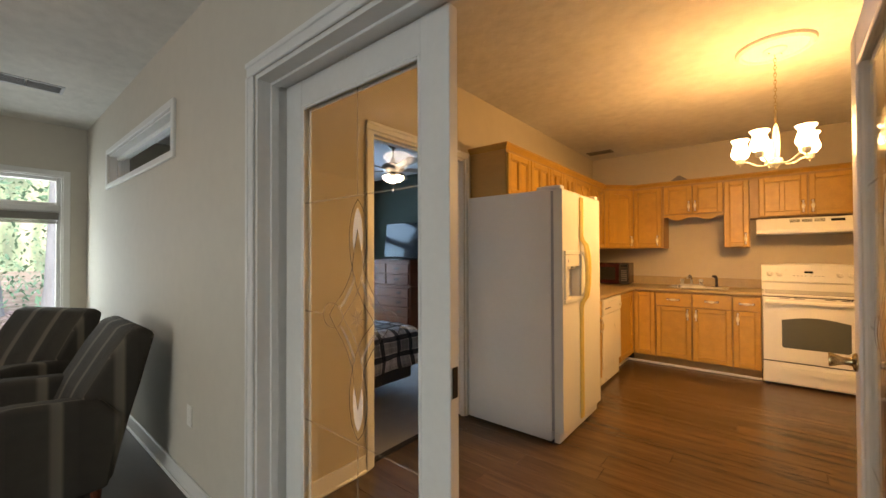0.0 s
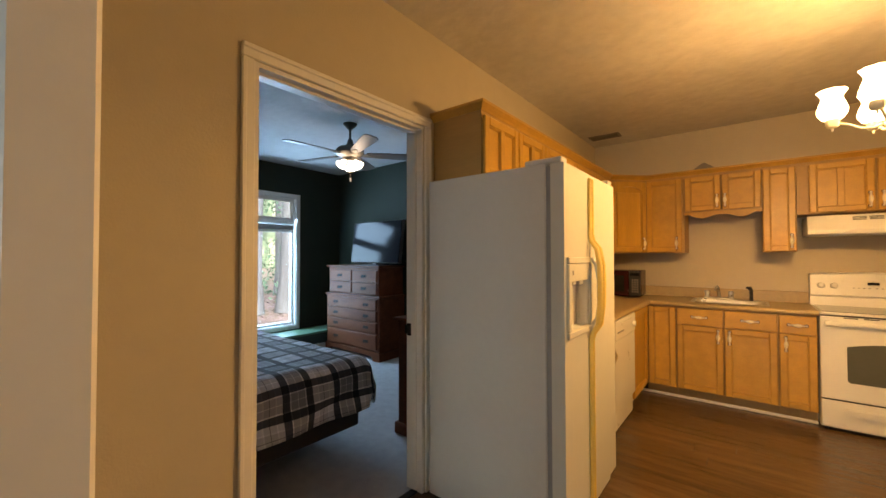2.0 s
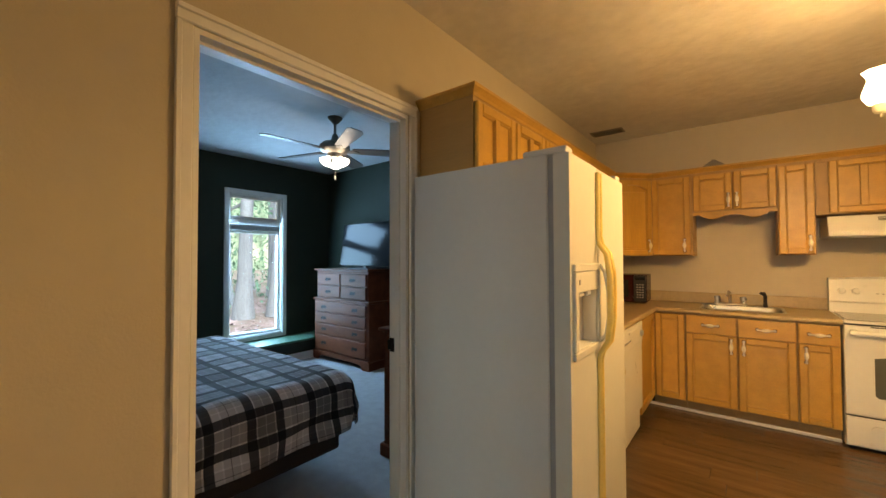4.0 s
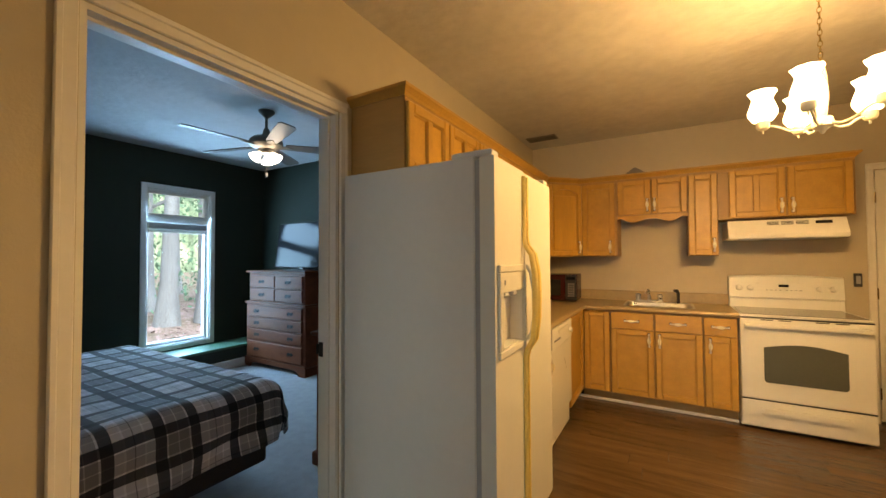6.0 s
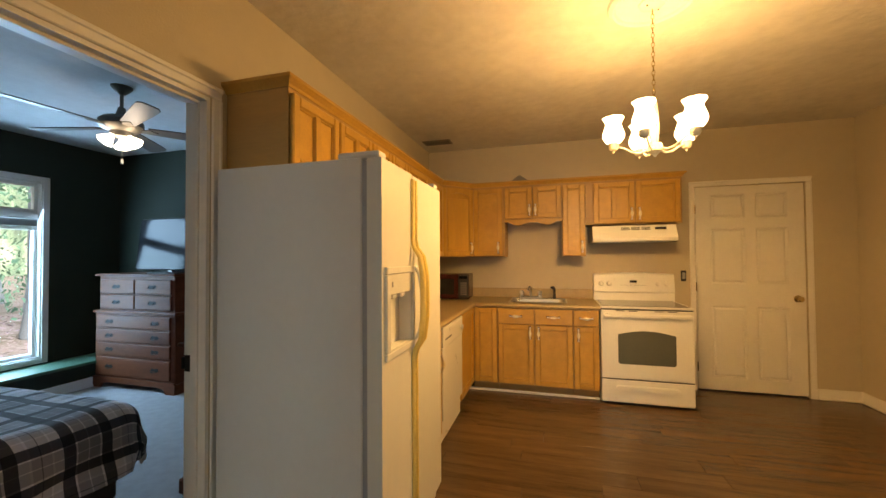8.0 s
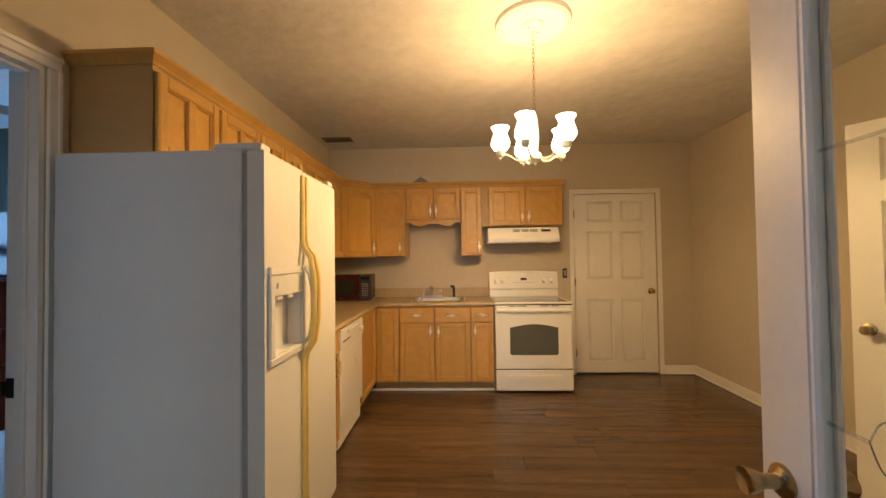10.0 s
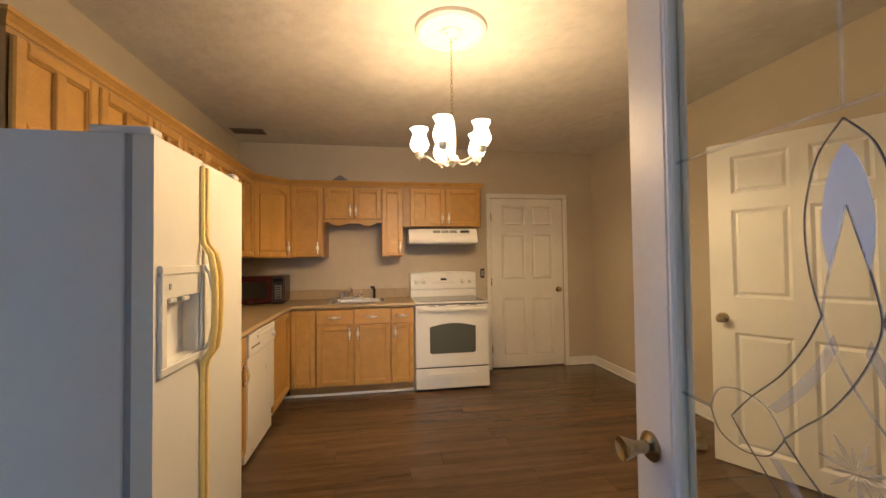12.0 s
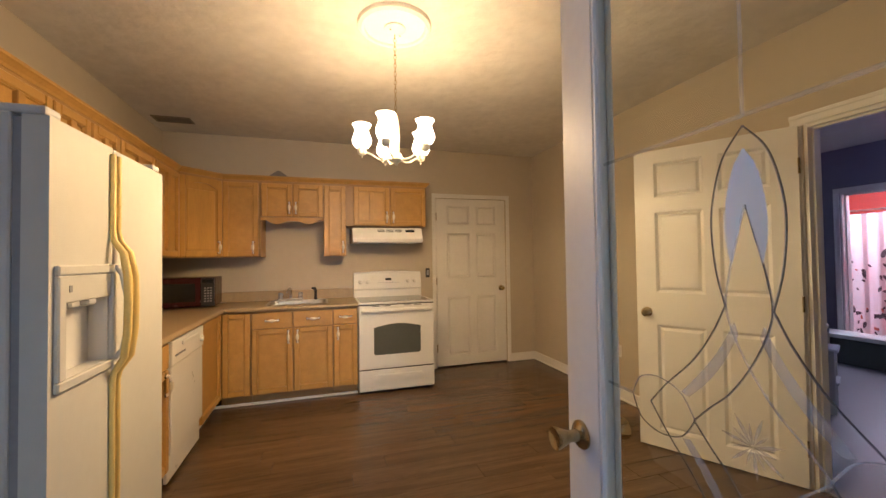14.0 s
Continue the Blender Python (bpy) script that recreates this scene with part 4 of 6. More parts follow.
part("side_sprayer", bm, BLACK, root, "black side sprayer", smooth=True)

# dishwasher
root = thing("dishwasher", "white built-in dishwasher, closed, under the worktop", "dishwasher", E_(2.393))
part("body", boxes((0.003, 0.607, 0.1, 0.855, -0.56, -0.001)), WHITE, root)
part("door", boxes((0.004, 0.606, 0.19, 0.70, 0.0, 0.03), bevel=0.005, seg=2), WHITE, root, "plain white enamel door")
part("control_panel", boxes((0.004, 0.606, 0.705, 0.85, 0.0, 0.036), bevel=0.006, seg=2), WHITE, root, "white control panel")
part("latch_handle", boxes((0.16, 0.46, 0.80, 0.825, 0.034, 0.046), bevel=0.005), WHITE, root, "white latch handle")
bm = lathe(bmesh.new(), [(0, 0), (0.024, 0), (0.020, 0.018), (0, 0.02)], Matrix.Translation((0.545, 0.765, 0.035)), 16)
part("dial", bm, WHITE, root, "white dial", smooth=True)
part("kick_plate", boxes((0.004, 0.606, 0.03, 0.183, -0.01, 0.008)), WHITE, root)
for i in range(6):
    part("button", boxes((0.05 + i * 0.03, 0.07 + i * 0.03, 0.752, 0.764, 0.036, 0.0395)), GASKET, root, "small grey button")

# cooker
CX0 = 0.402
root = thing("electric_range", "white freestanding electric cooker with a glass cooktop, against the taupe wall", "cooker", front(CX0, 3.595, 0, 270))
w = 0.757
part("body", boxes((0.002, w - 0.002, 0.02, 0.872, -0.585, -0.002), bevel=0.003), WHITE, root)
for x, z in ((0.04, -0.05), (w - 0.04, -0.05), (0.04, -0.53), (w - 0.04, -0.53)):
    part("leg", lathe(bmesh.new(), [(0, 0), (0.018, 0), (0.014, 0.022), (0, 0.022)], Matrix.Translation((x, 0, z)) @ Matrix.Rotation(-math.pi / 2, 4, "X"), 10), BLACK, root)
part("cooktop_frame", boxes((0, w, 0.873, 0.892, -0.59, 0.03), bevel=0.007, seg=2), WHITE, root, "white enamel cooktop rim")
part("cooktop", boxes((0.025, w - 0.025, 0.8915, 0.896, -0.55, 0.002), bevel=0.001), COOKTOP, root, "grey ceramic glass cooktop")
# oven door with a window opening
door = part("oven_door", boxes((0.003, w - 0.003, 0.245, 0.862, 0.0, 0.038), bevel=0.008, seg=2), WHITE, root, "white enamel oven door")
pts = [(0.145, 0.395), (0.16, 0.38), (w - 0.16, 0.38), (w - 0.145, 0.395), (w - 0.145, 0.645)] + [(w - 0.145 - (w - 0.29) * u, 0.645 + 0.035 * math.sin(math.pi * u)) for u in [i / 16 for i in range(1, 16)]] + [(0.145, 0.645)]
part("oven_window", prism(bmesh.new(), pts, Matrix.Translation((0, 0, 0.037)), 0.003), OVENGLASS, door, "grey tinted oven window with an arched top")
bm = bmesh.new()
for x in (0.05, w - 0.05):
    box(bm, x - 0.02, x + 0.02, 0.795, 0.835, 0.036, 0.075, bevel=0.006)
box(bm, 0.022, w - 0.022, 0.800, 0.832, 0.062, 0.082, bevel=0.009, seg=2)
part("handle", bm, WHITE, door, "white bar handle")
for i in (0, 1, 3, 4):
    part("vent_slot", boxes((0.13 + i * 0.105, 0.205 + i * 0.105, 0.852, 0.859, 0.030, 0.0395)), BLACK, root, "dark vent slot")
bm = boxes((0.003, w - 0.003, 0.035, 0.235, 0.0, 0.036), bevel=0.008, seg=2)
dr = part("storage_drawer", bm, WHITE, root, "white storage drawer")
bm = prism(bmesh.new(), [(0.12, 0.175), (0.14, 0.135), (w - 0.14, 0.135), (w - 0.12, 0.175), (w - 0.14, 0.19), (0.14, 0.19)], Matrix.Translation((0, 0, 0.034)), 0.026)
bmesh.ops.bevel(bm, geom=bm.edges[:], offset=0.006, segments=2, affect="EDGES")
part("drawer_grip", bm, WHITE, dr)
# black strips stand in for the shade in the gaps
for y0, y1 in ((0.2355, 0.2445), (0.8625, 0.8725)):
    part("shadow_gap", boxes((0.006, w - 0.006, y0, y1, 0.0, 0.031)), BLACK, root, "black strip for the shade by the oven door")
# backguard
pts = [(-0.585, 0.892), (-0.505, 0.892), (-0.515, 0.97), (-0.50, 0.985), (-0.525, 1.15), (-0.55, 1.165), (-0.585, 1.165)]
rot = Matrix.Rotation(math.pi / 2, 4, "Y")
bm = bmesh.new()
n = 12
rings = []
for k in range(n + 1):
    u = k / n
    rise = 0.016 * math.sin(math.pi * u)
    rings.append([bm.verts.new((u * w, y + (rise if y > 1.1 else 0), z)) for z, y in pts])
for a, b in zip(rings, rings[1:]):
    for i in range(len(pts)):
        j = (i + 1) % len(pts)
        bm.faces.new((a[i], a[j], b[j], b[i]))
bm.faces.new(rings[0])
bm.faces.new(rings[-1][::-1])
part("backguard", bm, WHITE, root, "white backguard with controls")
tilt = Matrix.Translation((0, 1.065, -0.5115)) @ Matrix.Rotation(radians(-8.6), 4, "X")
for x in (0.07, 0.15, w - 0.15, w - 0.07):
    kb = part("control_knob", lathe(bmesh.new(), [(0, 0), (0.025, 0), (0.022, 0.012), (0.018, 0.024), (0, 0.025)], tilt @ Matrix.Translation((x, 0, 0)), 18), WHITE, root, "white control knob", smooth=True)
    part("pointer", fbox(bmesh.new(), tilt, x - 0.004, x + 0.004, -0.02, 0.02, 0.023, 0.031, 0.002), WHITE, kb)
part("clock_display", fbox(bmesh.new(), tilt, w / 2 - 0.033, w / 2 + 0.033, 0.012, 0.034, 0.0, 0.003), BLACKGLASS, root, "small black clock display")
for i in range(8):
    bm = fbox(bmesh.new(), tilt, w / 2 - 0.12 + i * 0.03 + (0.0 if i < 4 else 0.012), w / 2 - 0.106 + i * 0.03 + (0.0 if i < 4 else 0.012), -0.018, -0.012, 0, 0.0015)
    part("button", bm, GASKET, root, "small grey button")

# hood
root = thing("range_hood", "white under-cabinet cooker hood above the cooker", "cooker hood", front(0.365, UF, 1.49, 270))
hw = 0.735
pts = [(-0.33, 0.0), (0.12, 0.0), (0.125, 0.035), (0.055, 0.155), (-0.33, 0.155)]
bm = bmesh.new()
rings = [[bm.verts.new((x, y, z)) for z, y in pts] for x in (0, hw)]
for i in range(len(pts)):
    j = (i + 1) % len(pts)
    bm.faces.new((rings[0][i], rings[0][j], rings[1][j], rings[1][i]))
bm.faces.new(rings[0])
bm.faces.new(rings[1][::-1])
bmesh.ops.bevel(bm, geom=bm.edges[:], offset=0.004, segments=1, affect="EDGES")
part("hood_shell", bm, WHITE, root, "off-white enamel hood shell")
sl = Matrix.Translation((0, 0.035, 0.125)) @ Matrix.Rotation(radians(-30.3), 4, "X")
for gx in (0.26, 0.35, 0.44):
    for k in range(3):
        part("vent_slot", fbox(bmesh.new(), sl, gx, gx + 0.075, 0.085 + k * 0.012, 0.091 + k * 0.012, 0.0, 0.002), BLACK, root, "dark vent slot")
part("switch_panel", fbox(bmesh.new(), sl, 0.555, 0.65, 0.085, 0.112, 0.0, 0.003), BLACKGLASS, root, "small black switch panel")
part("grease_filter", boxes((0.1, hw - 0.1, -0.004, 0.001, -0.27, 0.05)), STEEL, root, "metal grease filter")

# microwave
KEY = material("grey_key_plastic", (0.30, 0.29, 0.28), 0.4, 0.05, 10)
root = thing("microwave_oven", "dark red microwave oven with black door on the worktop", "microwave", pose(-1.37, 3.735, CZ, 0, 0, 4))
part("case", boxes((0, 0.50, 0.0, 0.34, 0.012, 0.275), bevel=0.006, seg=2), REDPLASTIC, root)
part("door", boxes((0.005, 0.385, -0.022, 0.0, 0.016, 0.271), bevel=0.004), REDPLASTIC, root, "dark red door")
part("door_window", boxes((0.05, 0.345, -0.025, -0.021, 0.06, 0.225), bevel=0.002), BLACKGLASS, root, "black door window")
part("control_panel", boxes((0.39, 0.495, -0.020, 0.0, 0.016, 0.271), bevel=0.003), BLACK, root, "black control panel")
part("display", boxes((0.40, 0.485, -0.0225, -0.0195, 0.225, 0.255)), BLACKGLASS, root, "black display")
for i in range(3):
    for j in range(6):
        part("key", boxes((0.415 + i * 0.023, 0.430 + i * 0.023, -0.0225, -0.0195, 0.055 + j * 0.024, 0.067 + j * 0.024)), KEY, root, "pale key")

# refrigerator: body against the west wall, doors facing +x
FX0, FX1, FY0, FY1, FH = -1.40, -0.63, 1.085, 1.865, 1.735
root = thing("refrigerator", "white side-by-side refrigerator with ice dispenser and yellowed handles", "refrigerator", pose(FX0, FY0, 0))
D, Wd = FX1 - FX0, FY1 - FY0
part("case", boxes((0, D - 0.085, 0, Wd, 0.02, FH), bevel=0.004), FRIDGE_SIDE, root, "pebbled white steel case")
part("gasket", boxes((D - 0.0845, D - 0.062, 0.008, Wd - 0.008, 0.09, FH - 0.012)), GASKET, root, "grey door gasket")
sp = 0.335
for y0, y1, nm, lb in ((0.0, sp - 0.004, "freezer_door", "cream enamel freezer door"), (sp + 0.004, Wd, "fridge_door", "cream enamel refrigerator door")):
    dz = []
    bm = bmesh.new()
    if nm == "freezer_door":
        q = ((y0, y0 + 0.055), (y1 - 0.022, y1))
        zs = (0.965, 1.24)
        for z0, z1 in ((0.09, zs[0]), (zs[1], FH - 0.005)):
            box(bm, D - 0.061, D, y0, y1, z0, z1)
        for a, b in q:
            box(bm, D - 0.061, D, a, b, zs[0], zs[1])
    else:
        box(bm, D - 0.061, D, y0, y1, 0.09, FH - 0.005, bevel=0.008, seg=2)
    dr = part(nm, bm, FRIDGE_FRONT, root, lb)
    if nm == "freezer_door":
        ya, yb = y0 + 0.02, y1 - 0.002
        bm = boxes((D - 0.001, D + 0.014, ya, yb, 1.285, 1.315), (D - 0.001, D + 0.014, ya, yb, 0.955, 0.985), (D - 0.001, D + 0.014, ya, ya + 0.035, 0.985, 1.285), (D - 0.001, D + 0.014, yb - 0.022, yb, 0.985, 1.285), bevel=0.004)
        part("dispenser_frame", bm, FRIDGE_FRONT, dr, "cream plastic dispenser frame")
        part("dispenser_panel", boxes((D - 0.01, D + 0.008, ya + 0.035, yb - 0.022, 1.205, 1.285), bevel=0.003), FRIDGE_FRONT, dr, "cream dispenser control panel")
        part("dispenser_recess", boxes((D - 0.062, D - 0.056, ya + 0.03, yb - 0.02, 0.97, 1.235), (D - 0.058, D - 0.001, ya + 0.034, yb - 0.022, 0.96, 0.985), (D - 0.058, D - 0.001, ya + 0.034, yb - 0.022, 1.225, 1.235)), WHITE, dr, "cream recess with a tray")
        for q in ((ya + 0.0345, ya + 0.038), (yb - 0.026, yb - 0.0225)):
            part("recess_wall", boxes((D - 0.058, D - 0.001, q[0], q[1], 0.985, 1.24)), WHITE, dr)
        for k in range(2):
            part("dispenser_lever", boxes((D - 0.023, D + 0.004, ya + 0.07 + k * 0.09, ya + 0.12 + k * 0.09, 1.185, 1.207), bevel=0.006), VENTWHITE, dr, "pale grey dispenser lever")
        part("lock_light", boxes((D + 0.008, D + 0.010, ya + 0.055, ya + 0.068, 1.235, 1.255)), GASKET, dr)
        part("inner_grip", tube(bmesh.new(), [(D + 0.012, yb - 0.004, 0.985), (D + 0.034, yb - 0.004, 1.01), (D + 0.046, yb - 0.004, 1.08), (D + 0.046, yb - 0.004, 1.20), (D + 0.032, yb - 0.004, 1.28), (D + 0.012, yb - 0.004, 1.31)], 0.009, 8), FRIDGE_FRONT, dr, "cream inner grip", smooth=True)
    # full-length trim handles with a bowed grip
    yc = (sp - 0.018) if nm == "freezer_door" else (sp + 0.018)
    sg = -1 if nm == "freezer_door" else 1
    pts = [(D + 0.008, yc, 0.10), (D + 0.008, yc, 0.90), (D + 0.014, yc + sg * 0.003, 0.935), (D + 0.045, yc + sg * 0.006, 0.985), (D + 0.056, yc + sg * 0.008, 1.08), (D + 0.058, yc + sg * 0.008, 1.18), (D + 0.056, yc + sg * 0.008, 1.27), (D + 0.042, yc + sg * 0.006, 1.355), (D + 0.014, yc + sg * 0.003, 1.395), (D + 0.008, yc, 1.43), (D + 0.008, yc, FH - 0.03)]
    part("handle", tube(bmesh.new(), pts, [0.009, 0.009, 0.010, 0.012, 0.013, 0.013, 0.013, 0.012, 0.010, 0.009, 0.009], 12), YELLOWED, root, "yellowed full-length plastic handle", smooth=True)
    part("hinge_cover", boxes((D - 0.19, D - 0.012, 0.006 if sg < 0 else Wd - 0.075, 0.075 if sg < 0 else Wd - 0.006, FH, FH + 0.026), bevel=0.008, seg=2), FRIDGE_SIDE, root, "white hinge cover")
part("base_grille", boxes((D - 0.07, D - 0.03, 0.01, Wd - 0.01, 0.015, 0.082), bevel=0.004), FRIDGE_SIDE, root, "white base grille")
for y in (0.04, Wd - 0.04):
    for x in (0.05, D - 0.12):
        part("foot", boxes((x, x + 0.04, y - 0.02, y + 0.02, 0.0, 0.02)), BLACK, root)

# small fittings
root = thing("wall_intercom", "small dark switch with a pale key plate on the taupe wall", "wall switch", front(1.262, BACK, 1.145, 270))
part("case", boxes((-0.024, 0.024, -0.055, 0.055, 0.0, 0.022), bevel=0.005), BLACK, root)
part("plate", boxes((-0.014, 0.014, -0.03, 0.035, 0.021, 0.025), bevel=0.002), GASKET, root)
root = thing("wall_outlet", "white duplex wall outlet on the taupe wall", "wall outlet", front(RW, 2.70, 0.44, 180))
part("cover_plate", boxes((-0.035, 0.035, -0.057, 0.057, 0, 0.006), bevel=0.003), PLATE, root)
bm = boxes((-0.016, 0.016, 0.008, 0.036, 0.005, 0.008), (-0.016, 0.016, -0.036, -0.008, 0.005, 0.008), bevel=0.001)
sock = part("socket", bm, PLATE, root)
part("slot", boxes((-0.008, -0.005, 0.016, 0.028, 0.008, 0.0085), (0.005, 0.008, 0.016, 0.028, 0.008, 0.0085), (-0.008, -0.005, -0.028, -0.016, 0.008, 0.0085), (0.005, 0.008, -0.028, -0.016, 0.008, 0.0085)), BLACK, sock)
solid("wall_ornament", prism(bmesh.new(), [(-0.10, 0), (0.10, 0), (0.08, 0.055), (0.01, 0.105), (-0.01, 0.105), (-0.08, 0.055)], front(-0.34, UF + 0.03, UZ1 + 0.001, 270), 0.018), LOUVRE, "dark grey triangular block on top of the wall cabinets", "ornament", kind="")


def vent(name, x, y, rot, L, Wv, mat, label):
    root = thing(name, label, "ceiling vent", pose(x, y, CEIL, 180, 0, rot))
    a, b = L / 2, Wv / 2
    part("frame", boxes((-a, a, -b, -b + 0.018, 0, 0.008), (-a, a, b - 0.018, b, 0, 0.008), (-a, -a + 0.018, -b + 0.018, b - 0.018, 0, 0.008), (a - 0.018, a, -b + 0.018, b - 0.018, 0, 0.008), bevel=0.002), mat, root)
    part("backing", boxes((-a + 0.01, a - 0.01, -b + 0.01, b - 0.01, 0.0005, 0.0015)), BLACK, root)
    for s, (u0, u1) in ((1, (-a + 0.02, -0.004)), (-1, (0.004, a - 0.02))):
        n = int((Wv - 0.04) / 0.014)
        for i in range(n):
            yy = -b + 0.026 + i * 0.014
            ob = part("slat", fbox(bmesh.new(), Matrix.Translation(((u0 + u1) / 2, yy, 0.005)) @ Matrix.Rotation(radians(40), 4, "X"), (u0 - u1) / 2, (u1 - u0) / 2, -0.005, 0.005, -0.0006, 0.0006), mat, root)
    return root


vent("ceiling_vent", -1.22, 3.81, 0, 0.31, 0.16, VENTMETAL, "painted metal air vent on the kitchen ceiling")
vent("ceiling_vent", -3.93, -1.17, 90, 0.42, 0.20, VENTWHITE, "white metal air vent on the living room ceiling")

# ---- chandelier ----
CHX, CHY = 0.475, 1.855
root = thing("chandelier", "five-arm ivory chandelier with lit glass shades on brass chain", "chandelier", pose(CHX, CHY, 0))
part("ceiling_medallion", lathe(bmesh.new(), [(0.0, CEIL - 0.016), (0.06, CEIL - 0.018), (0.15, CEIL - 0.012), (0.165, CEIL - 0.014), (0.17, CEIL - 0.026), (0.182, CEIL - 0.030), (0.192, CEIL - 0.022), (0.198, CEIL - 0.020), (0.204, CEIL - 0.010), (0.205, CEIL - 0.0)], Matrix(), 64), PLASTER, root, "round moulded white ceiling medallion", smooth=True)
can = part("canopy", lathe(bmesh.new(), [(0.0, CEIL - 0.048), (0.016, CEIL - 0.046), (0.045, CEIL - 0.036), (0.060, CEIL - 0.026), (0.060, CEIL - 0.014)], Matrix(), 32), PLASTER, root, "white canopy", smooth=True)
for a in (0.6, 3.9):
    part("screw", lathe(bmesh.new(), [(0, 0), (0.004, 0), (0.004, 0.004), (0, 0.006)], Matrix.Translation((0.04 * math.cos(a), 0.04 * math.sin(a), CEIL - 0.041)) @ Matrix.Rotation(math.pi, 4, "X"), 8), DARKMETAL, can)
bm = bmesh.new()
z, i = CEIL - 0.05, 0
while z > 2.115:
    axis = Vector((1, 0, 0)) if i % 2 else Vector((0, 1, 0))
    pts = [axis * math.cos(t) * 0.007 + Vector((0, 0, z - 0.013 + math.sin(t) * 0.015)) for t in (2 * math.pi * k / 10 for k in range(11))]
    tube(bm, pts, 0.0019, 5)
    z -= 0.0235
    i += 1
part("chain", bm, GOLD, root, "brass link chain", smooth=True)
part("column", lathe(bmesh.new(), [(0.0, 2.125), (0.006, 2.12), (0.013, 2.10), (0.018, 2.05), (0.021, 1.98), (0.016, 1.925), (0.013, 1.905), (0.030, 1.90), (0.034, 1.885), (0.034, 1.865), (0.022, 1.858), (0.012, 1.85), (0.006, 1.838), (0.0, 1.835)], Matrix(), 24), IVORY, root, "ivory turned column", smooth=True)
SHP = [(0.020, 0.0), (0.036, 0.006), (0.050, 0.028), (0.052, 0.045), (0.044, 0.072), (0.036, 0.094), (0.037, 0.106), (0.046, 0.124), (0.050, 0.130)]
R = 0.185
for k in range(5):
    a = radians(28 + 72 * k)
    c, s = math.cos(a), math.sin(a)
    z0 = 1.925
    pts = [(c * q, s * q, zz) for q, zz in ((0.028, 1.875), (0.06, 1.862), (0.10, 1.868), (0.135, 1.893), (0.165, 1.903), (R, 1.895), (R, 1.915))]
    part("arm", tube(bmesh.new(), pts, 0.0055, 8), IVORY, root, "ivory curved arm", smooth=True)
    T = Matrix.Translation((c * R, s * R, 0))
    cup = part("cup", lathe(bmesh.new(), [(0.0, 1.872), (0.004, 1.875), (0.004, 1.888), (0.018, 1.892), (0.024, 1.902), (0.024, 1.925), (0.019, 1.928)], T, 20), IVORY, root, "ivory lamp cup", smooth=True)
    sh = part("shade", lathe(bmesh.new(), SHP, T @ Matrix.Translation((0, 0, z0)), 32, 0.05, 8), SHADE, root, "lit frosted tulip glass shade", smooth=True)
    sh.visible_shadow = False
    lamp("chandelier_bulb", "POINT", pose(CHX + c * R, CHY + s * R, z0 + 0.07), 6.2, WARM, 0.03)
    # added fill spot brightens the lower room; the shades themselves open upward
    sp = lamp("added_downward_fill", "SPOT", pose(CHX + c * R, CHY + s * R, z0 + 0.06), 9.5, WARM, 0.04)
    sp.data.spot_size, sp.data.spot_blend = radians(179), 0.3

# ---- bedroom ----
DX0, DX1, DYF, DH = -4.755, -3.645, 2.74, 1.20
root = thing("dresser", "tall cherry chest of drawers with bail pulls on the carpet", "dresser", front(DX0, DYF, 0, 270))
w, d = DX1 - DX0, 0.45
part("lower_case", boxes((0.0, w, 0.09, 0.80, -d, 0), bevel=0.006), CHERRY, root)
part("upper_case", boxes((0.03, w - 0.03, 0.80, DH - 0.025, -d, -0.02), bevel=0.004), CHERRY, root)
part("top", boxes((0.0, w, DH - 0.025, DH, -d - 0.005, 0.012), bevel=0.008, seg=2), CHERRY, root, "overhanging cherry top")
part("waist_moulding", boxes((-0.018, w + 0.018, 0.785, 0.812, -d, 0.018), bevel=0.008, seg=2), CHERRY, root)
bm = prism(bmesh.new(), [(-0.02, 0.0), (0.10, 0.0), (0.13, 0.045), (0.22, 0.06), (w - 0.22, 0.06), (w - 0.13, 0.045), (w - 0.10, 0.0), (w + 0.02, 0.0), (w + 0.02, 0.09), (w + 0.0, 0.115), (0.0, 0.115), (-0.02, 0.09)], Matrix.Translation((0, 0, 0.0)), 0.02)
box(bm, -0.02, 0.0, 0.0, 0.10, -d, 0.0)
box(bm, w, w + 0.02, 0.0, 0.10, -d, 0.0)
part("bracket_base", bm, CHERRY, root, "cherry bracket base")
rows = [(0.135, 0.325, 1), (0.345, 0.475, 1), (0.49, 0.62, 1), (0.635, 0.765, 1), (0.83, 0.975, 2), (0.99, 1.14, 2)]
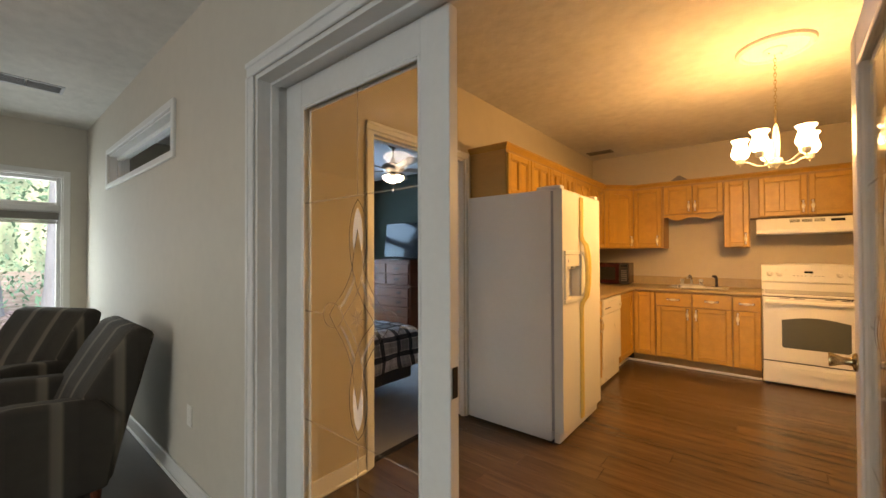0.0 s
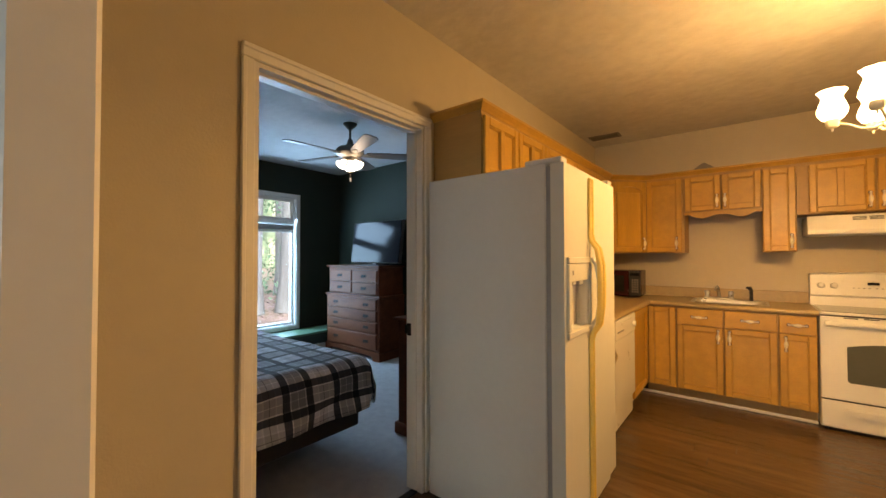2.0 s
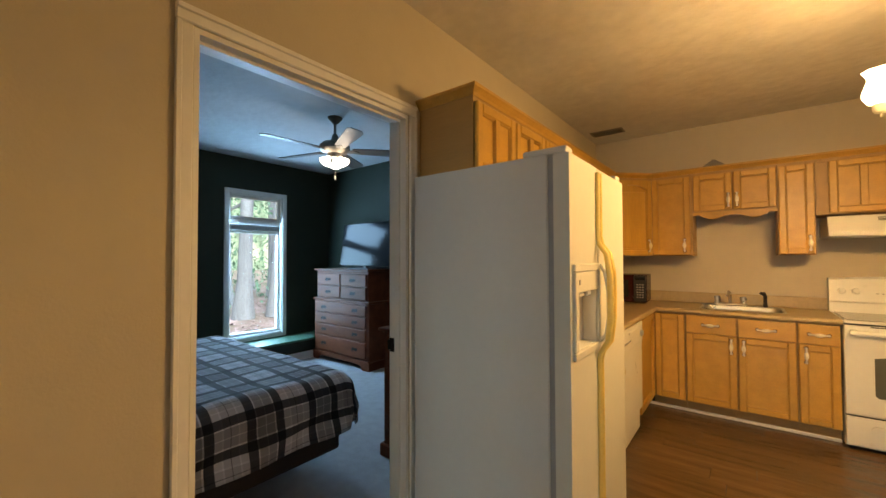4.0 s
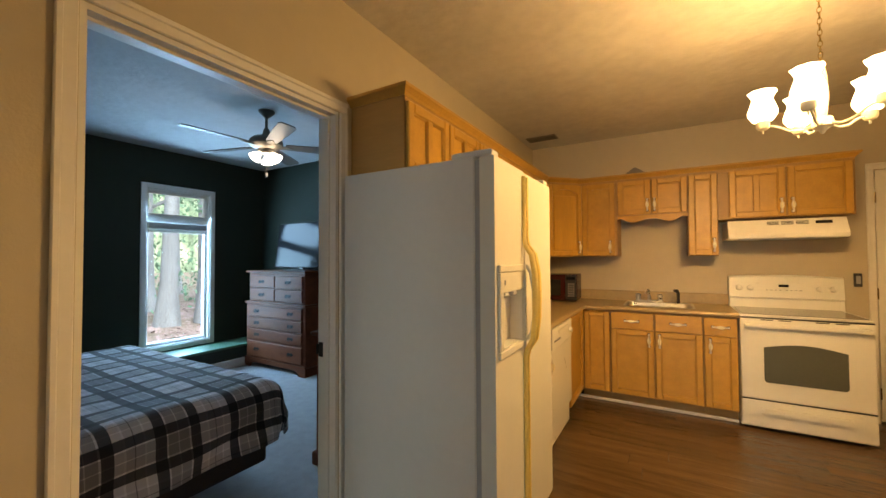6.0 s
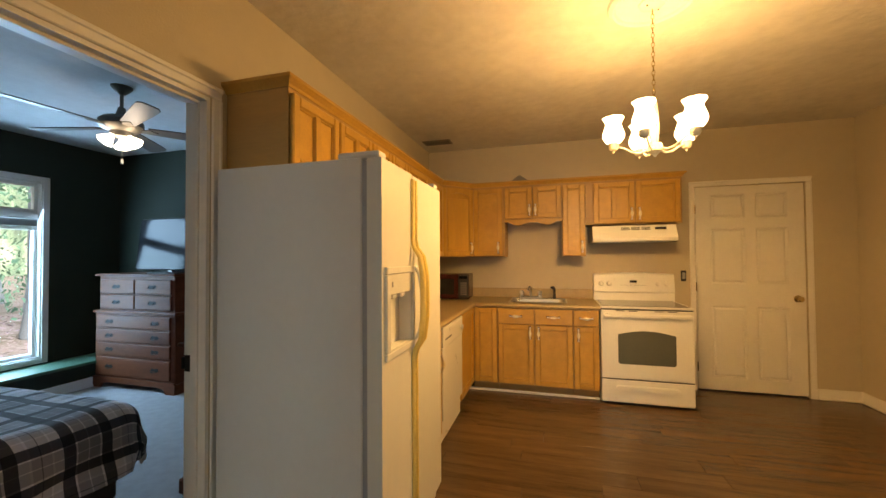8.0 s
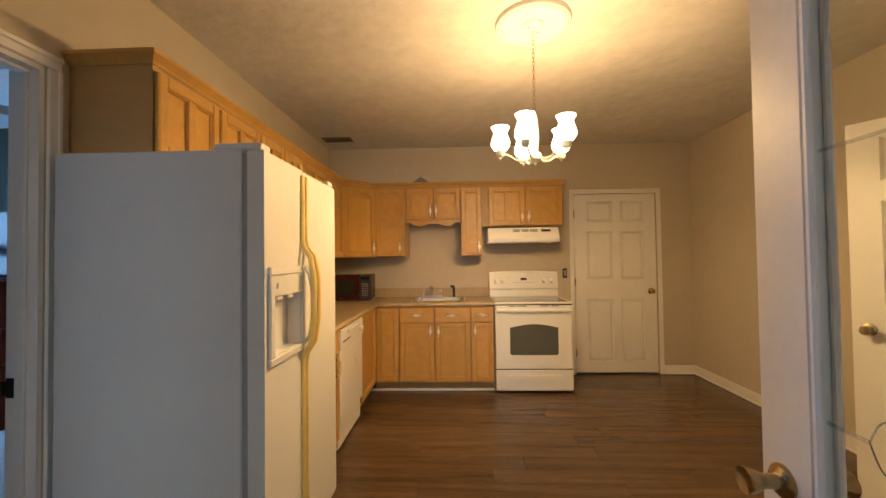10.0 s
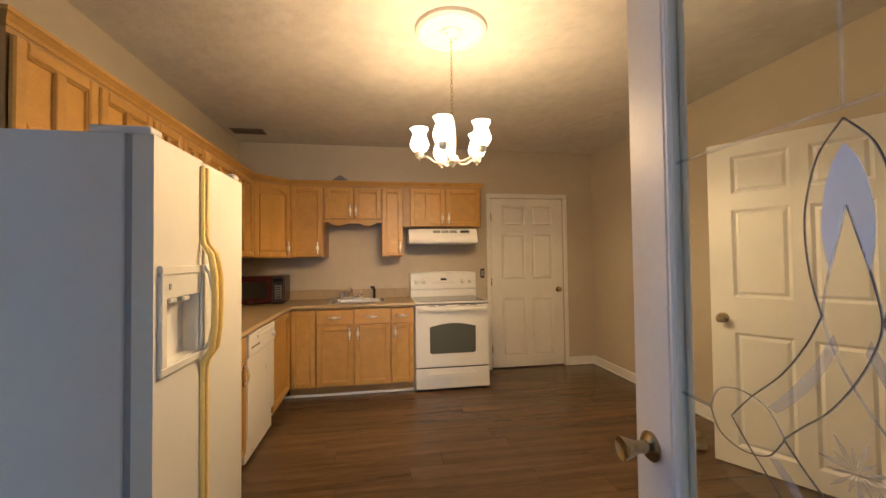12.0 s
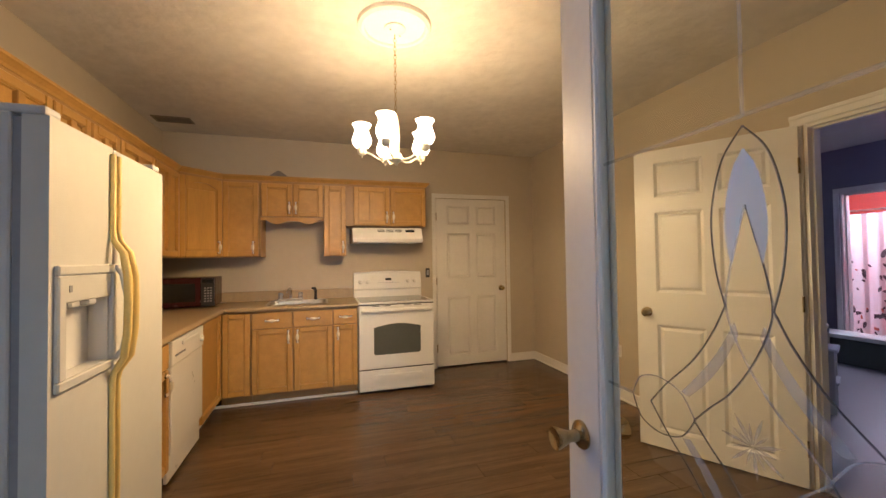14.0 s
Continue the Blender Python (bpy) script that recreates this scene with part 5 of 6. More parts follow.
for y0, y1, n in rows:
    up = y0 > 0.8
    a0, a1 = (0.055, w - 0.055) if up else (0.04, w - 0.04)
    for k in range(n):
        x0 = a0 + (a1 - a0) * k / n + 0.006
        x1 = a0 + (a1 - a0) * (k + 1) / n - 0.006
        z = -0.02 if up else 0.0
        dr = part("drawer", boxes((x0, x1, y0, y1, z, z + 0.022), bevel=0.009, seg=2), CHERRY, root, "cherry drawer front")
        for hx in ([(x0 + x1) / 2] if n == 2 else [x0 + (x1 - x0) * 0.19, x1 - (x1 - x0) * 0.19]):
            c = Vector((hx, (y0 + y1) / 2, z + 0.022))
            bm = tube(bmesh.new(), [c + Vector((-0.038, 0.008, 0.008)), c + Vector((-0.034, -0.012, 0.018)), c + Vector((0, -0.018, 0.021)), c + Vector((0.034, -0.012, 0.018)), c + Vector((0.038, 0.008, 0.008))], 0.0035, 6)
            prism(bm, [(-0.055, 0.0), (-0.035, -0.018), (0, -0.010), (0.035, -0.018), (0.055, 0.0), (0.035, 0.022), (0, 0.014), (-0.035, 0.022)], Matrix.Translation(c), 0.002)
            part("bail_pull", bm, DARKMETAL, dr, "dark bronze bail pull", smooth=False)

# television leaning back on the dresser
root = thing("television", "black flat television tilted on top of the dresser", "television", pose(-3.97, 2.93, DH, 0, 0, -1))
part("screen", fbox(bmesh.new(), pose(0, 0, 0.045, -7, 0, 0), -0.485, 0.485, -0.012, 0.0, 0, 0.55, 0.003), TVGLASS, root, "glossy black screen")
part("housing", fbox(bmesh.new(), pose(0, 0, 0.045, -7, 0, 0), -0.495, 0.495, 0.001, 0.045, -0.01, 0.56, 0.008), BLACK, root, "black housing")
part("stand", boxes((-0.2, 0.2, -0.09, 0.10, 0, 0.012), (-0.03, 0.03, 0.01, 0.05, 0.01, 0.08), bevel=0.004), BLACK, root, "black stand")

# low chest just inside the doorway
root = thing("nightstand", "cherry chest just inside the bedroom door", "nightstand", pose(-2.08, 1.52, 0))
part("case", boxes((0.0, 0.48, 0.0, 0.62, 0.08, 0.84), bevel=0.004), CHERRY, root)
part("top", boxes((-0.045, 0.49, -0.015, 0.635, 0.84, 0.862), bevel=0.006, seg=2), CHERRY, root, "overhanging cherry top")
part("plinth", boxes((-0.025, 0.49, -0.02, 0.64, 0.0, 0.085), bevel=0.008), CHERRY, root)
for k in range(3):
    dr = part("drawer", boxes((-0.014, -0.001, 0.03, 0.59, 0.13 + k * 0.235, 0.345 + k * 0.235), bevel=0.005), CHERRY, root)
    part("drawer_knob", lathe(bmesh.new(), [(0, 0), (0.008, 0), (0.014, 0.014), (0, 0.02)], Matrix.Translation((-0.014, 0.31, 0.24 + k * 0.235)) @ Matrix.Rotation(-math.pi / 2, 4, "Y"), 10), DARKMETAL, dr)

# bed: a low brown base and a plaid comforter with a fringed drop
BX0, BX1, BY0, BY1 = -4.10, -2.06, -0.46, 1.32
root = thing("bed", "low bed on a dark brown fabric base under a plaid comforter", "bed", pose(0, 0, 0))
part("bed_base", boxes((BX0 + 0.08, BX1 - 0.10, BY0, BY1 - 0.10, 0.14, 0.42), bevel=0.02, seg=2), BEDSKIRT, root, "dark brown fabric box base")
part("plinth", boxes((BX0 + 0.4, BX1 - 0.42, BY0 + 0.1, BY1 - 0.42, 0.0, 0.14)), BEDSKIRT, root, "recessed dark plinth")
part("mattress", boxes((BX0 + 0.03, BX1 - 0.05, BY0, BY1 - 0.05, 0.42, 0.585), bevel=0.05, seg=3), PLATE, root, "white mattress")


def comforter():
    """A draped sheet: flat with low folds on top, rounded over the edges, hanging to an uneven hem."""
    bm = bmesh.new()
    uv = bm.loops.layers.uv.new("UVMap")
    nx, ny, dl = 96, 84, 0.27
    X0, X1, Y1 = BX0 - dl, BX1 + dl, BY1 + dl
    grid, place = [], {}
    r = 0.13
    for i in range(nx + 1):
        col = []
        for j in range(ny + 1):
            u = X0 + (X1 - X0) * i / nx
            v = BY0 + (Y1 - BY0) * j / ny
            ox = max(0, u - (BX1 - r)) - max(0, (BX0 + r) - u)
            oy = max(0, v - (BY1 - r))
            o = math.hypot(ox, oy)
            if o > dl + r:
                ox, oy, o = ox * (dl + r) / o, oy * (dl + r) / o, dl + r
            cx, cy = min(max(u, BX0 + r), BX1 - r), min(v, BY1 - r)
            if o > 0:
                dx, dy = ox / o, oy / o
                L = r * math.pi / 2
                if o < L:
                    a = o / r
                    out, down = r * math.sin(a), r * (1 - math.cos(a))
                else:
                    fold = 0.018 * math.sin((cx + ox + (cy + oy) * 0.7) * 17) * min(1, (o - L) / 0.1)
                    out, down = r + 0.02 * (o - L) / 0.2 + fold, r + (o - L) * (0.86 if abs(dx) > 0.2 and dy > 0.2 else 1.0)
                x, y, z = cx + dx * out, cy + dy * out, 0.625 - down
            else:
                x, y, z = u, v, 0.625
            p = Vector((x, y, z))
            z += 0.012 * noise.noise(Vector((u * 2.3, v * 2.3, 0))) + 0.005 * noise.noise(Vector((u * 7, v * 7, 3)))
            z = max(z, 0.03)
            vert = bm.verts.new((x, y, z))
            place[vert] = (u, v)
            col.append(vert)
        grid.append(col)
    for i in range(nx):
        for j in range(ny):
            f = bm.faces.new((grid[i][j], grid[i + 1][j], grid[i + 1][j + 1], grid[i][j + 1]))
            for lp in f.loops:
                u, v = place[lp.vert]
                lp[uv].uv = (u / 0.34 + 0.1, v / 0.34 + 0.25)
    # short fringe along the hem
    for i in range(0, nx * 2):
        t = i / 2 / nx
        a = grid[int(t * nx)][ny].co
        b = grid[min(nx, int(t * nx) + 1)][ny].co
        p = a.lerp(b, (t * nx) % 1)
        q = [p + Vector((-0.004, 0, 0)), p + Vector((0.004, 0, 0)), p + Vector((0.005, 0.003, -0.035)), p + Vector((-0.003, 0.003, -0.035))]
        f = bm.faces.new([bm.verts.new(k) for k in q])
        for lp in f.loops:
            lp[uv].uv = (0.95, 0.95)
    return bm


cf = part("comforter", comforter(), PLAID, root, "grey, black and white plaid comforter with a fringed hem", smooth=True)
md = cf.modifiers.new("thick", "SOLIDIFY")
md.thickness = 0.008

# ceiling fan
FNX, FNY = -3.05, 1.82
root = thing("ceiling_fan", "five-blade pewter ceiling fan with a lit bowl light", "ceiling fan", pose(FNX, FNY, 0))
part("canopy", lathe(bmesh.new(), [(0.0, CEIL - 0.06), (0.018, CEIL - 0.06), (0.04, CEIL - 0.04), (0.065, CEIL - 0.012), (0.067, CEIL)], Matrix(), 24), FANMETAL, root, smooth=True)
part("rod", tube(bmesh.new(), [(0, 0, CEIL - 0.05), (0, 0, 2.42)], 0.012, 10), FANMETAL, root, smooth=True)
part("motor_housing", lathe(bmesh.new(), [(0.0, 2.47), (0.022, 2.465), (0.034, 2.42), (0.05, 2.40), (0.11, 2.385), (0.135, 2.36), (0.135, 2.325), (0.11, 2.30), (0.07, 2.285), (0.06, 2.25), (0.0, 2.245)], Matrix(), 32), FANMETAL, root, "pewter motor housing", smooth=True)
for k in range(5):
    T = Matrix.Rotation(radians(50 + 72 * k), 4, "Z") @ Matrix.Translation((0, 0, 2.315)) @ Matrix.Rotation(radians(-11), 4, "X")
    pts = [(0.16, -0.045), (0.45, -0.062), (0.62, -0.066), (0.655, -0.045), (0.66, 0.0), (0.655, 0.045), (0.62, 0.066), (0.45, 0.062), (0.16, 0.045)]
    bl = part("blade", prism(bmesh.new(), pts, T, 0.008), BLADE, root, "pale wooden fan blade")
    part("blade_iron", prism(bmesh.new(), [(0.09, -0.02), (0.17, -0.03), (0.22, 0.0), (0.17, 0.03), (0.09, 0.02)], T @ Matrix.Translation((0, 0, -0.006)), 0.005), FANMETAL, bl, "pewter blade iron")
for k in range(3):
    a = radians(20 + 120 * k)
    T = Matrix.Translation((0.055 * math.cos(a), 0.055 * math.sin(a), 2.25)) @ Matrix.Rotation(a, 4, "Z") @ Matrix.Rotation(radians(140), 4, "Y")
    g = part("glass_shade", lathe(bmesh.new(), [(0.016, 0.0), (0.020, 0.015), (0.034, 0.038), (0.048, 0.062), (0.052, 0.070)], T, 20), FANGLOW, root, "lit bell glass shade", smooth=True)
    g.visible_shadow = False
part("pull_chain", tube(bmesh.new(), [(-0.02, 0.02, 2.25), (-0.02, 0.02, 2.09)], 0.0015, 5), FANMETAL, root)
part("pull_knob", lathe(bmesh.new(), [(0, 2.055), (0.009, 2.06), (0.009, 2.09), (0, 2.095)], Matrix.Translation((-0.02, 0.02, 0)), 8), PLATE, root, "pale pull knob", smooth=True)
lamp("fan_bulb", "POINT", pose(FNX, FNY, 2.15), 0.5, (1.0, 0.93, 0.86), 0.06)

# ---- living room ----
def armchair(x, y, rz, label):
    """A tub armchair; x, y is the middle of its back's foot, its seat towards local -y."""
    root = thing("armchair", label, "armchair", pose(x, y, 0, 0, 0, rz), "striped armchairs by the cream wall")
    w, dp = 0.74, 0.78
    def cloth(bm, su=4.2, sv=1.0, axis=0):
        uv = bm.loops.layers.uv.verify()
        for f in bm.faces:
            for lp in f.loops:
                c = lp.vert.co
                n = f.normal
                u = c.x if abs(n.y) >= abs(n.x) else c.y
                lp[uv].uv = (u * su + 0.2, c.z)
        return bm
    def padded(pts, x0, x1, bev=0.03):
        bm = bmesh.new()
        m = Matrix(((0, 0, 1, x0), (1, 0, 0, 0), (0, 1, 0, 0), (0, 0, 0, 1)))
        prism(bm, pts, m, x1 - x0)
        bmesh.ops.recalc_face_normals(bm, faces=bm.faces)
        bmesh.ops.bevel(bm, geom=bm.edges[:], offset=bev, segments=3, affect="EDGES", profile=0.6)
        bm.normal_update()
        return cloth(bm)
    back = [(-0.15, 0.12), (-0.30, 0.12), (-0.33, 0.42), (-0.27, 0.58), (-0.17, 0.76), (-0.09, 0.885), (-0.02, 0.90), (0.035, 0.86), (-0.03, 0.60), (-0.09, 0.38)]
    part("backrest", padded(back, -w / 2 + 0.02, w / 2 - 0.02, 0.035), STRIPE, root, "striped padded backrest", smooth=True)
    arm = [(-0.17, 0.10), (-0.74, 0.10), (-0.81, 0.50), (-0.79, 0.585), (-0.50, 0.60), (-0.20, 0.565), (-0.11, 0.45)]
    for a, b in ((-w / 2, -w / 2 + 0.13), (w / 2 - 0.13, w / 2)):
        part("armrest", padded(arm, a, b, 0.03), STRIPE, root, "striped padded armrest", smooth=True)
    part("seat", padded([(-0.28, 0.12), (-0.77, 0.12), (-0.79, 0.42), (-0.74, 0.455), (-0.30, 0.44)], -w / 2 + 0.132, w / 2 - 0.132, 0.03), STRIPE, root, "striped seat cushion", smooth=True)
    for sx in (-w / 2 + 0.07, w / 2 - 0.07):
        for sy in (-0.21, -0.68):
            part("leg", lathe(bmesh.new(), [(0, 0), (0.018, 0), (0.026, 0.11), (0, 0.112)], Matrix.Translation((sx, sy, 0)), 10), CHERRY, root, "dark wooden leg")
    return root


armchair(-2.58, -0.79, 0, "brown striped armchair by the cream wall, nearer the glass doors")
armchair(-3.78, -0.97, 28, "brown striped armchair by the cream wall, nearer the window")
root = thing("wall_outlet", "small cream wall outlet low on the cream living room wall", "wall outlet", front(-2.02, FL, 0.42, 270))
part("cover_plate", boxes((-0.035, 0.035, -0.057, 0.057, 0, 0.006), bevel=0.003), PLATE, root)
part("socket", boxes((-0.016, 0.016, 0.008, 0.036, 0.005, 0.008), (-0.016, 0.016, -0.036, -0.008, 0.005, 0.008), bevel=0.001), PLATE, root)

root = thing("ceiling_lamp", "lit opal bowl lamp hanging from the living room ceiling", "ceiling lamp", pose(-2.26, -2.17, 0))
part("canopy", lathe(bmesh.new(), [(0.0, CEIL - 0.035), (0.055, CEIL - 0.03), (0.065, CEIL)], Matrix(), 24), FANMETAL, root, smooth=True)
part("rod", tube(bmesh.new(), [(0, 0, CEIL - 0.03), (0, 0, 2.24)], 0.008, 8), FANMETAL, root, smooth=True)
part("lamp_bowl", lathe(bmesh.new(), [(0.0, 2.13), (0.07, 2.14), (0.13, 2.18), (0.15, 2.225), (0.14, 2.235), (0.0, 2.24)], Matrix(), 28), FANGLOW, root, "lit opal glass bowl", smooth=True)

# ---- hall and bathroom beyond ----
root = thing("low_bench", "low black bench with a pale top before the bathroom doorway", "bench", pose(5.95, 2.2, 0))
part("front_board", boxes((0.0, 0.345, -0.7, 1.15, 0.0, 0.30), bevel=0.004), BLACK, root)
part("seat_board", boxes((-0.02, 0.345, -0.72, 1.17, 0.30, 0.345), bevel=0.006), TRIM, root, "pale grey bench top")
root = thing("step_stool", "grey folding step stool standing by the hall wall", "step stool", pose(4.15, 1.93, 0, 0, 0, 25))
for s in (-0.13, 0.13):
    part("side_rail", boxes((s - 0.015, s + 0.015, -0.05, 0.0, 0.0, 0.52), (s - 0.015, s + 0.015, 0.02, 0.06, 0.0, 0.5), bevel=0.005), VENTWHITE, root)
part("step", boxes((-0.13, 0.13, -0.07, 0.05, 0.24, 0.262), bevel=0.005), VENTWHITE, root)
part("top_step", boxes((-0.14, 0.14, -0.07, 0.07, 0.50, 0.53), bevel=0.008), VENTWHITE, root)
part("grab_bar", tube(bmesh.new(), [(-0.12, 0, 0.52), (-0.12, 0.0, 0.66), (-0.08, 0, 0.70), (0.08, 0, 0.70), (0.12, 0, 0.66), (0.12, 0, 0.52)], 0.009, 8), STEEL, root, smooth=True)

root = thing("bathtub", "white bathtub behind the shower curtain", "bathtub", pose(7.75, 2.2, 0))
part("tub_shell", boxes((0.0, 0.82, -0.85, 2.85, 0.0, 0.46), bevel=0.03, seg=3), PLATE, root)
CURT = material("white_curtain_cloth", (0.80, 0.78, 0.80), 0.8, 0.05, 6, 0.05, 60)
root = thing("shower_curtain", "white shower curtain with dark and red floral print", "shower curtain", pose(7.62, 2.2, 0))
bm = bmesh.new()
n = 90
cols = []
for i in range(n + 1):
    y = -0.8 + 2.4 * i / n
    x = 0.035 * math.sin(y * 34) + 0.015 * math.sin(y * 13)
    cols.append([bm.verts.new((x * (1 if z < 1.8 else 0.6), y, z)) for z in (0.12, 0.7, 1.3, 1.88)])
for a, b in zip(cols, cols[1:]):
    for k in range(3):
        bm.faces.new((a[k], b[k], b[k + 1], a[k + 1]))
part("curtain_cloth", bm, CURT, root, smooth=True)
rng = random.Random(4)
for mt, cnt, lb in ((material("dark_print", (0.06, 0.05, 0.06), 0.8, 0.1, 9), 150, "dark printed leaves"), (material("red_print", (0.5, 0.12, 0.08), 0.8, 0.1, 9), 40, "red printed petals")):
    bm = bmesh.new()
    for k in range(cnt):
        z = 0.15 + 1.15 * rng.random() ** 1.5
        y = -0.78 + 2.35 * rng.random()
        x = 0.035 * math.sin(y * 34) + 0.015 * math.sin(y * 13) - 0.006
        rr = 0.014 + 0.03 * rng.random()
        a0 = rng.random() * 3
        mm = Matrix.Translation((x, y, z)) @ Matrix.Rotation(-math.pi / 2, 4, "Y") @ Matrix.Rotation(a0, 4, "Z")
        prism(bm, [(rr * 1.6 * math.cos(t), rr * 0.7 * math.sin(t)) for t in (2 * math.pi * q / 8 for q in range(8))], mm, 0.003)
    part("printed_flowers", bm, mt, root, lb)
part("curtain_rod", tube(bmesh.new(), [(0, -0.9, 1.93), (0, 2.85, 1.93)], 0.012, 8), STEEL, root, smooth=True)
root = thing("bathroom_lamp", "lit round bathroom ceiling lamp", "ceiling lamp", pose(7.0, 2.75, CEIL))
part("lamp_bowl", lathe(bmesh.new(), [(0.0, -0.09), (0.07, -0.08), (0.13, -0.03), (0.14, 0.0)], Matrix(), 24), BATHGLOW, root, "lit opal bowl", smooth=True)
lamp("bathroom_bulb", "POINT", pose(7.0, 2.75, CEIL - 0.2), 70, (0.80, 0.84, 1.0), 0.1)
# unseen lamp added to give the hall its violet light
root = thing("unseen_hall_lamp", "unseen lit ceiling bowl added to light the hall", "ceiling lamp", pose(5.0, 1.0, CEIL))
part("lamp_bowl", lathe(bmesh.new(), [(0.0, -0.09), (0.07, -0.08), (0.13, -0.03), (0.14, 0.0)], Matrix(), 24), BATHGLOW, root, "lit opal bowl", smooth=True)
lamp("hall_fill_bulb", "POINT", pose(5.0, 1.0, CEIL - 0.2), 10, (0.55, 0.5, 1.0), 0.1)

# ---- outdoors ----
GROUND = material("leaf_litter_ground", (0.30, 0.24, 0.26), 0.95, 0.5, 1.2, 0.4, 8, second=(0.07, 0.08, 0.035))
solid("ground", boxes((-400, 400, -400, 400, -0.5, -0.2)), GROUND, "forest ground under fallen leaves")
solid("exterior_wall", boxes((OUT - 0.26, OUT - 0.14, -5.6, WIN_LIV[0] - 0.06, -0.2, 2.7), (OUT - 0.26, OUT - 0.14, WIN_LIV[1] + 0.06, WIN_BED[0] - 0.06, -0.2, 2.7), (OUT - 0.26, OUT - 0.14, WIN_BED[1] + 0.06, 3.3, -0.2, 2.7)), CREAM, "outside skin of the house")
# bark, leaf and litter colours lean blue to paint in the outdoor haze
BARK = material("haze_tinted_bark", (0.24, 0.28, 0.33), 0.9, 0.3, 5, 0.8, 18, stretch=(1, 1, 0.25), rand=0.2)
LEAF = material("haze_tinted_leaves", (0.12, 0.30, 0.21), 0.6, 0.3, 2.0, second=(0.08, 0.21, 0.15))
LITTER = material("fallen_leaves", (0.36, 0.31, 0.37), 0.8, 0.5, 3, second=(0.20, 0.14, 0.12))
rng = random.Random(11)


def tree(x, y, r, h, label):
    root = thing("tree", label, "tree", pose(x, y, -0.2), "forest trees outside the windows")
    bm = bmesh.new()
    lean = Vector((rng.uniform(-0.03, 0.03), rng.uniform(-0.03, 0.03), 1))
    pts = [lean * (h * k / 10) for k in range(11)]
    tube(bm, pts, [r * (1.5 if k == 0 else 1.0) * (1 - 0.07 * k) for k in range(11)], 14)
    for k in range(7):
        z = h * (0.35 + 0.6 * rng.random())
        a = rng.random() * 6.28
        L = 1.0 + rng.random() * 1.6
        b0 = lean * z
        tube(bm, [b0, b0 + Vector((math.cos(a) * L * 0.5, math.sin(a) * L * 0.5, 0.3)), b0 + Vector((math.cos(a) * L, math.sin(a) * L, 0.9))], [r * 0.25, r * 0.15, r * 0.05], 6)
    part("trunk", bm, BARK, root, "straight trunk, blue-grey from haze put into its colour", smooth=True)
    verts, faces = [], []
    for k in range(900):
        a, q = rng.random() * 6.28, rng.random() ** 0.5 * 2.6
        c = Vector((math.cos(a) * q, math.sin(a) * q, h * (0.35 + 0.7 * rng.random())))
        s = 0.035 + 0.06 * rng.random()
        d1 = Vector((rng.uniform(-1, 1), rng.uniform(-1, 1), rng.uniform(-0.6, 0.6))).normalized() * s
        d2 = d1.cross(Vector((rng.uniform(-1, 1), rng.uniform(-1, 1), rng.uniform(-1, 1)))).normalized() * s * 0.6
        i = len(verts)
        verts += [c - d1, c - d2, c + d1, c + d2]
        faces.append((i, i + 1, i + 2, i + 3))
    me = bpy.data.meshes.new("crown")
    me.from_pydata([tuple(v) for v in verts], [], faces)
    me.materials.append(LEAF)
    cr = new("crown", me)
    cr.parent = root
    tagged(cr, "loose crown of small green leaves")


for x, y, r in ((-10.2, 4.25, 0.19), (-10.0, 5.0, 0.17), (-13.5, 5.2, 0.18), (-15, 7.6, 0.2), (-12.5, 3.1, 0.10), (-17, 4.2, 0.22), (-19, 8.5, 0.2), (-9.8, -1.9, 0.22), (-12, -2.9, 0.2), (-14, -1.2, 0.18), (-11.2, -0.4, 0.12), (-16, -3.9, 0.24), (-18, 1.0, 0.2), (-20, -2, 0.25), (-9.5, -3.4, 0.2), (-13, 7.0, 0.14)):
    tree(x, y, r, 8 + rng.random() * 3, "tall thin forest tree with a bare lower trunk on leaf-covered ground")
# undergrowth and fallen leaves
def scatter(name, n, mat, x0, x1, y0, y1, z0, z1, s0, s1, flat, label, cat):
    verts, faces = [], []
    for k in range(n):
        c = Vector((rng.uniform(x0, x1), rng.uniform(y0, y1), z0 + (z1 - z0) * rng.random() ** 1.6))
        s = rng.uniform(s0, s1)
        a = rng.random() * 6.28
        d1 = Vector((math.cos(a), math.sin(a), rng.uniform(-flat, flat))) * s
        d2 = Vector((-math.sin(a), math.cos(a), rng.uniform(-flat, flat))) * s * 0.6
        i = len(verts)
        verts += [c - d1, c - d2, c + d1, c + d2]
        faces.append((i, i + 1, i + 2, i + 3))
    me = bpy.data.meshes.new(name)
    me.from_pydata([tuple(v) for v in verts], [], faces)
    me.materials.append(mat)
    return tagged(new(name, me), label, cat, "", "stuff")


scatter("fallen_leaves", 7000, LITTER, -15, -5.6, -5, 9, -0.195, -0.16, 0.03, 0.07, 0.4, "pinkish brown fallen leaves on the forest ground", "leaves")
scatter("undergrowth", 16000, LEAF, -26, -11.5, -12, 18, -0.1, 5.5, 0.03, 0.085, 1.5, "bright green undergrowth and low branches among the trees", "foliage")
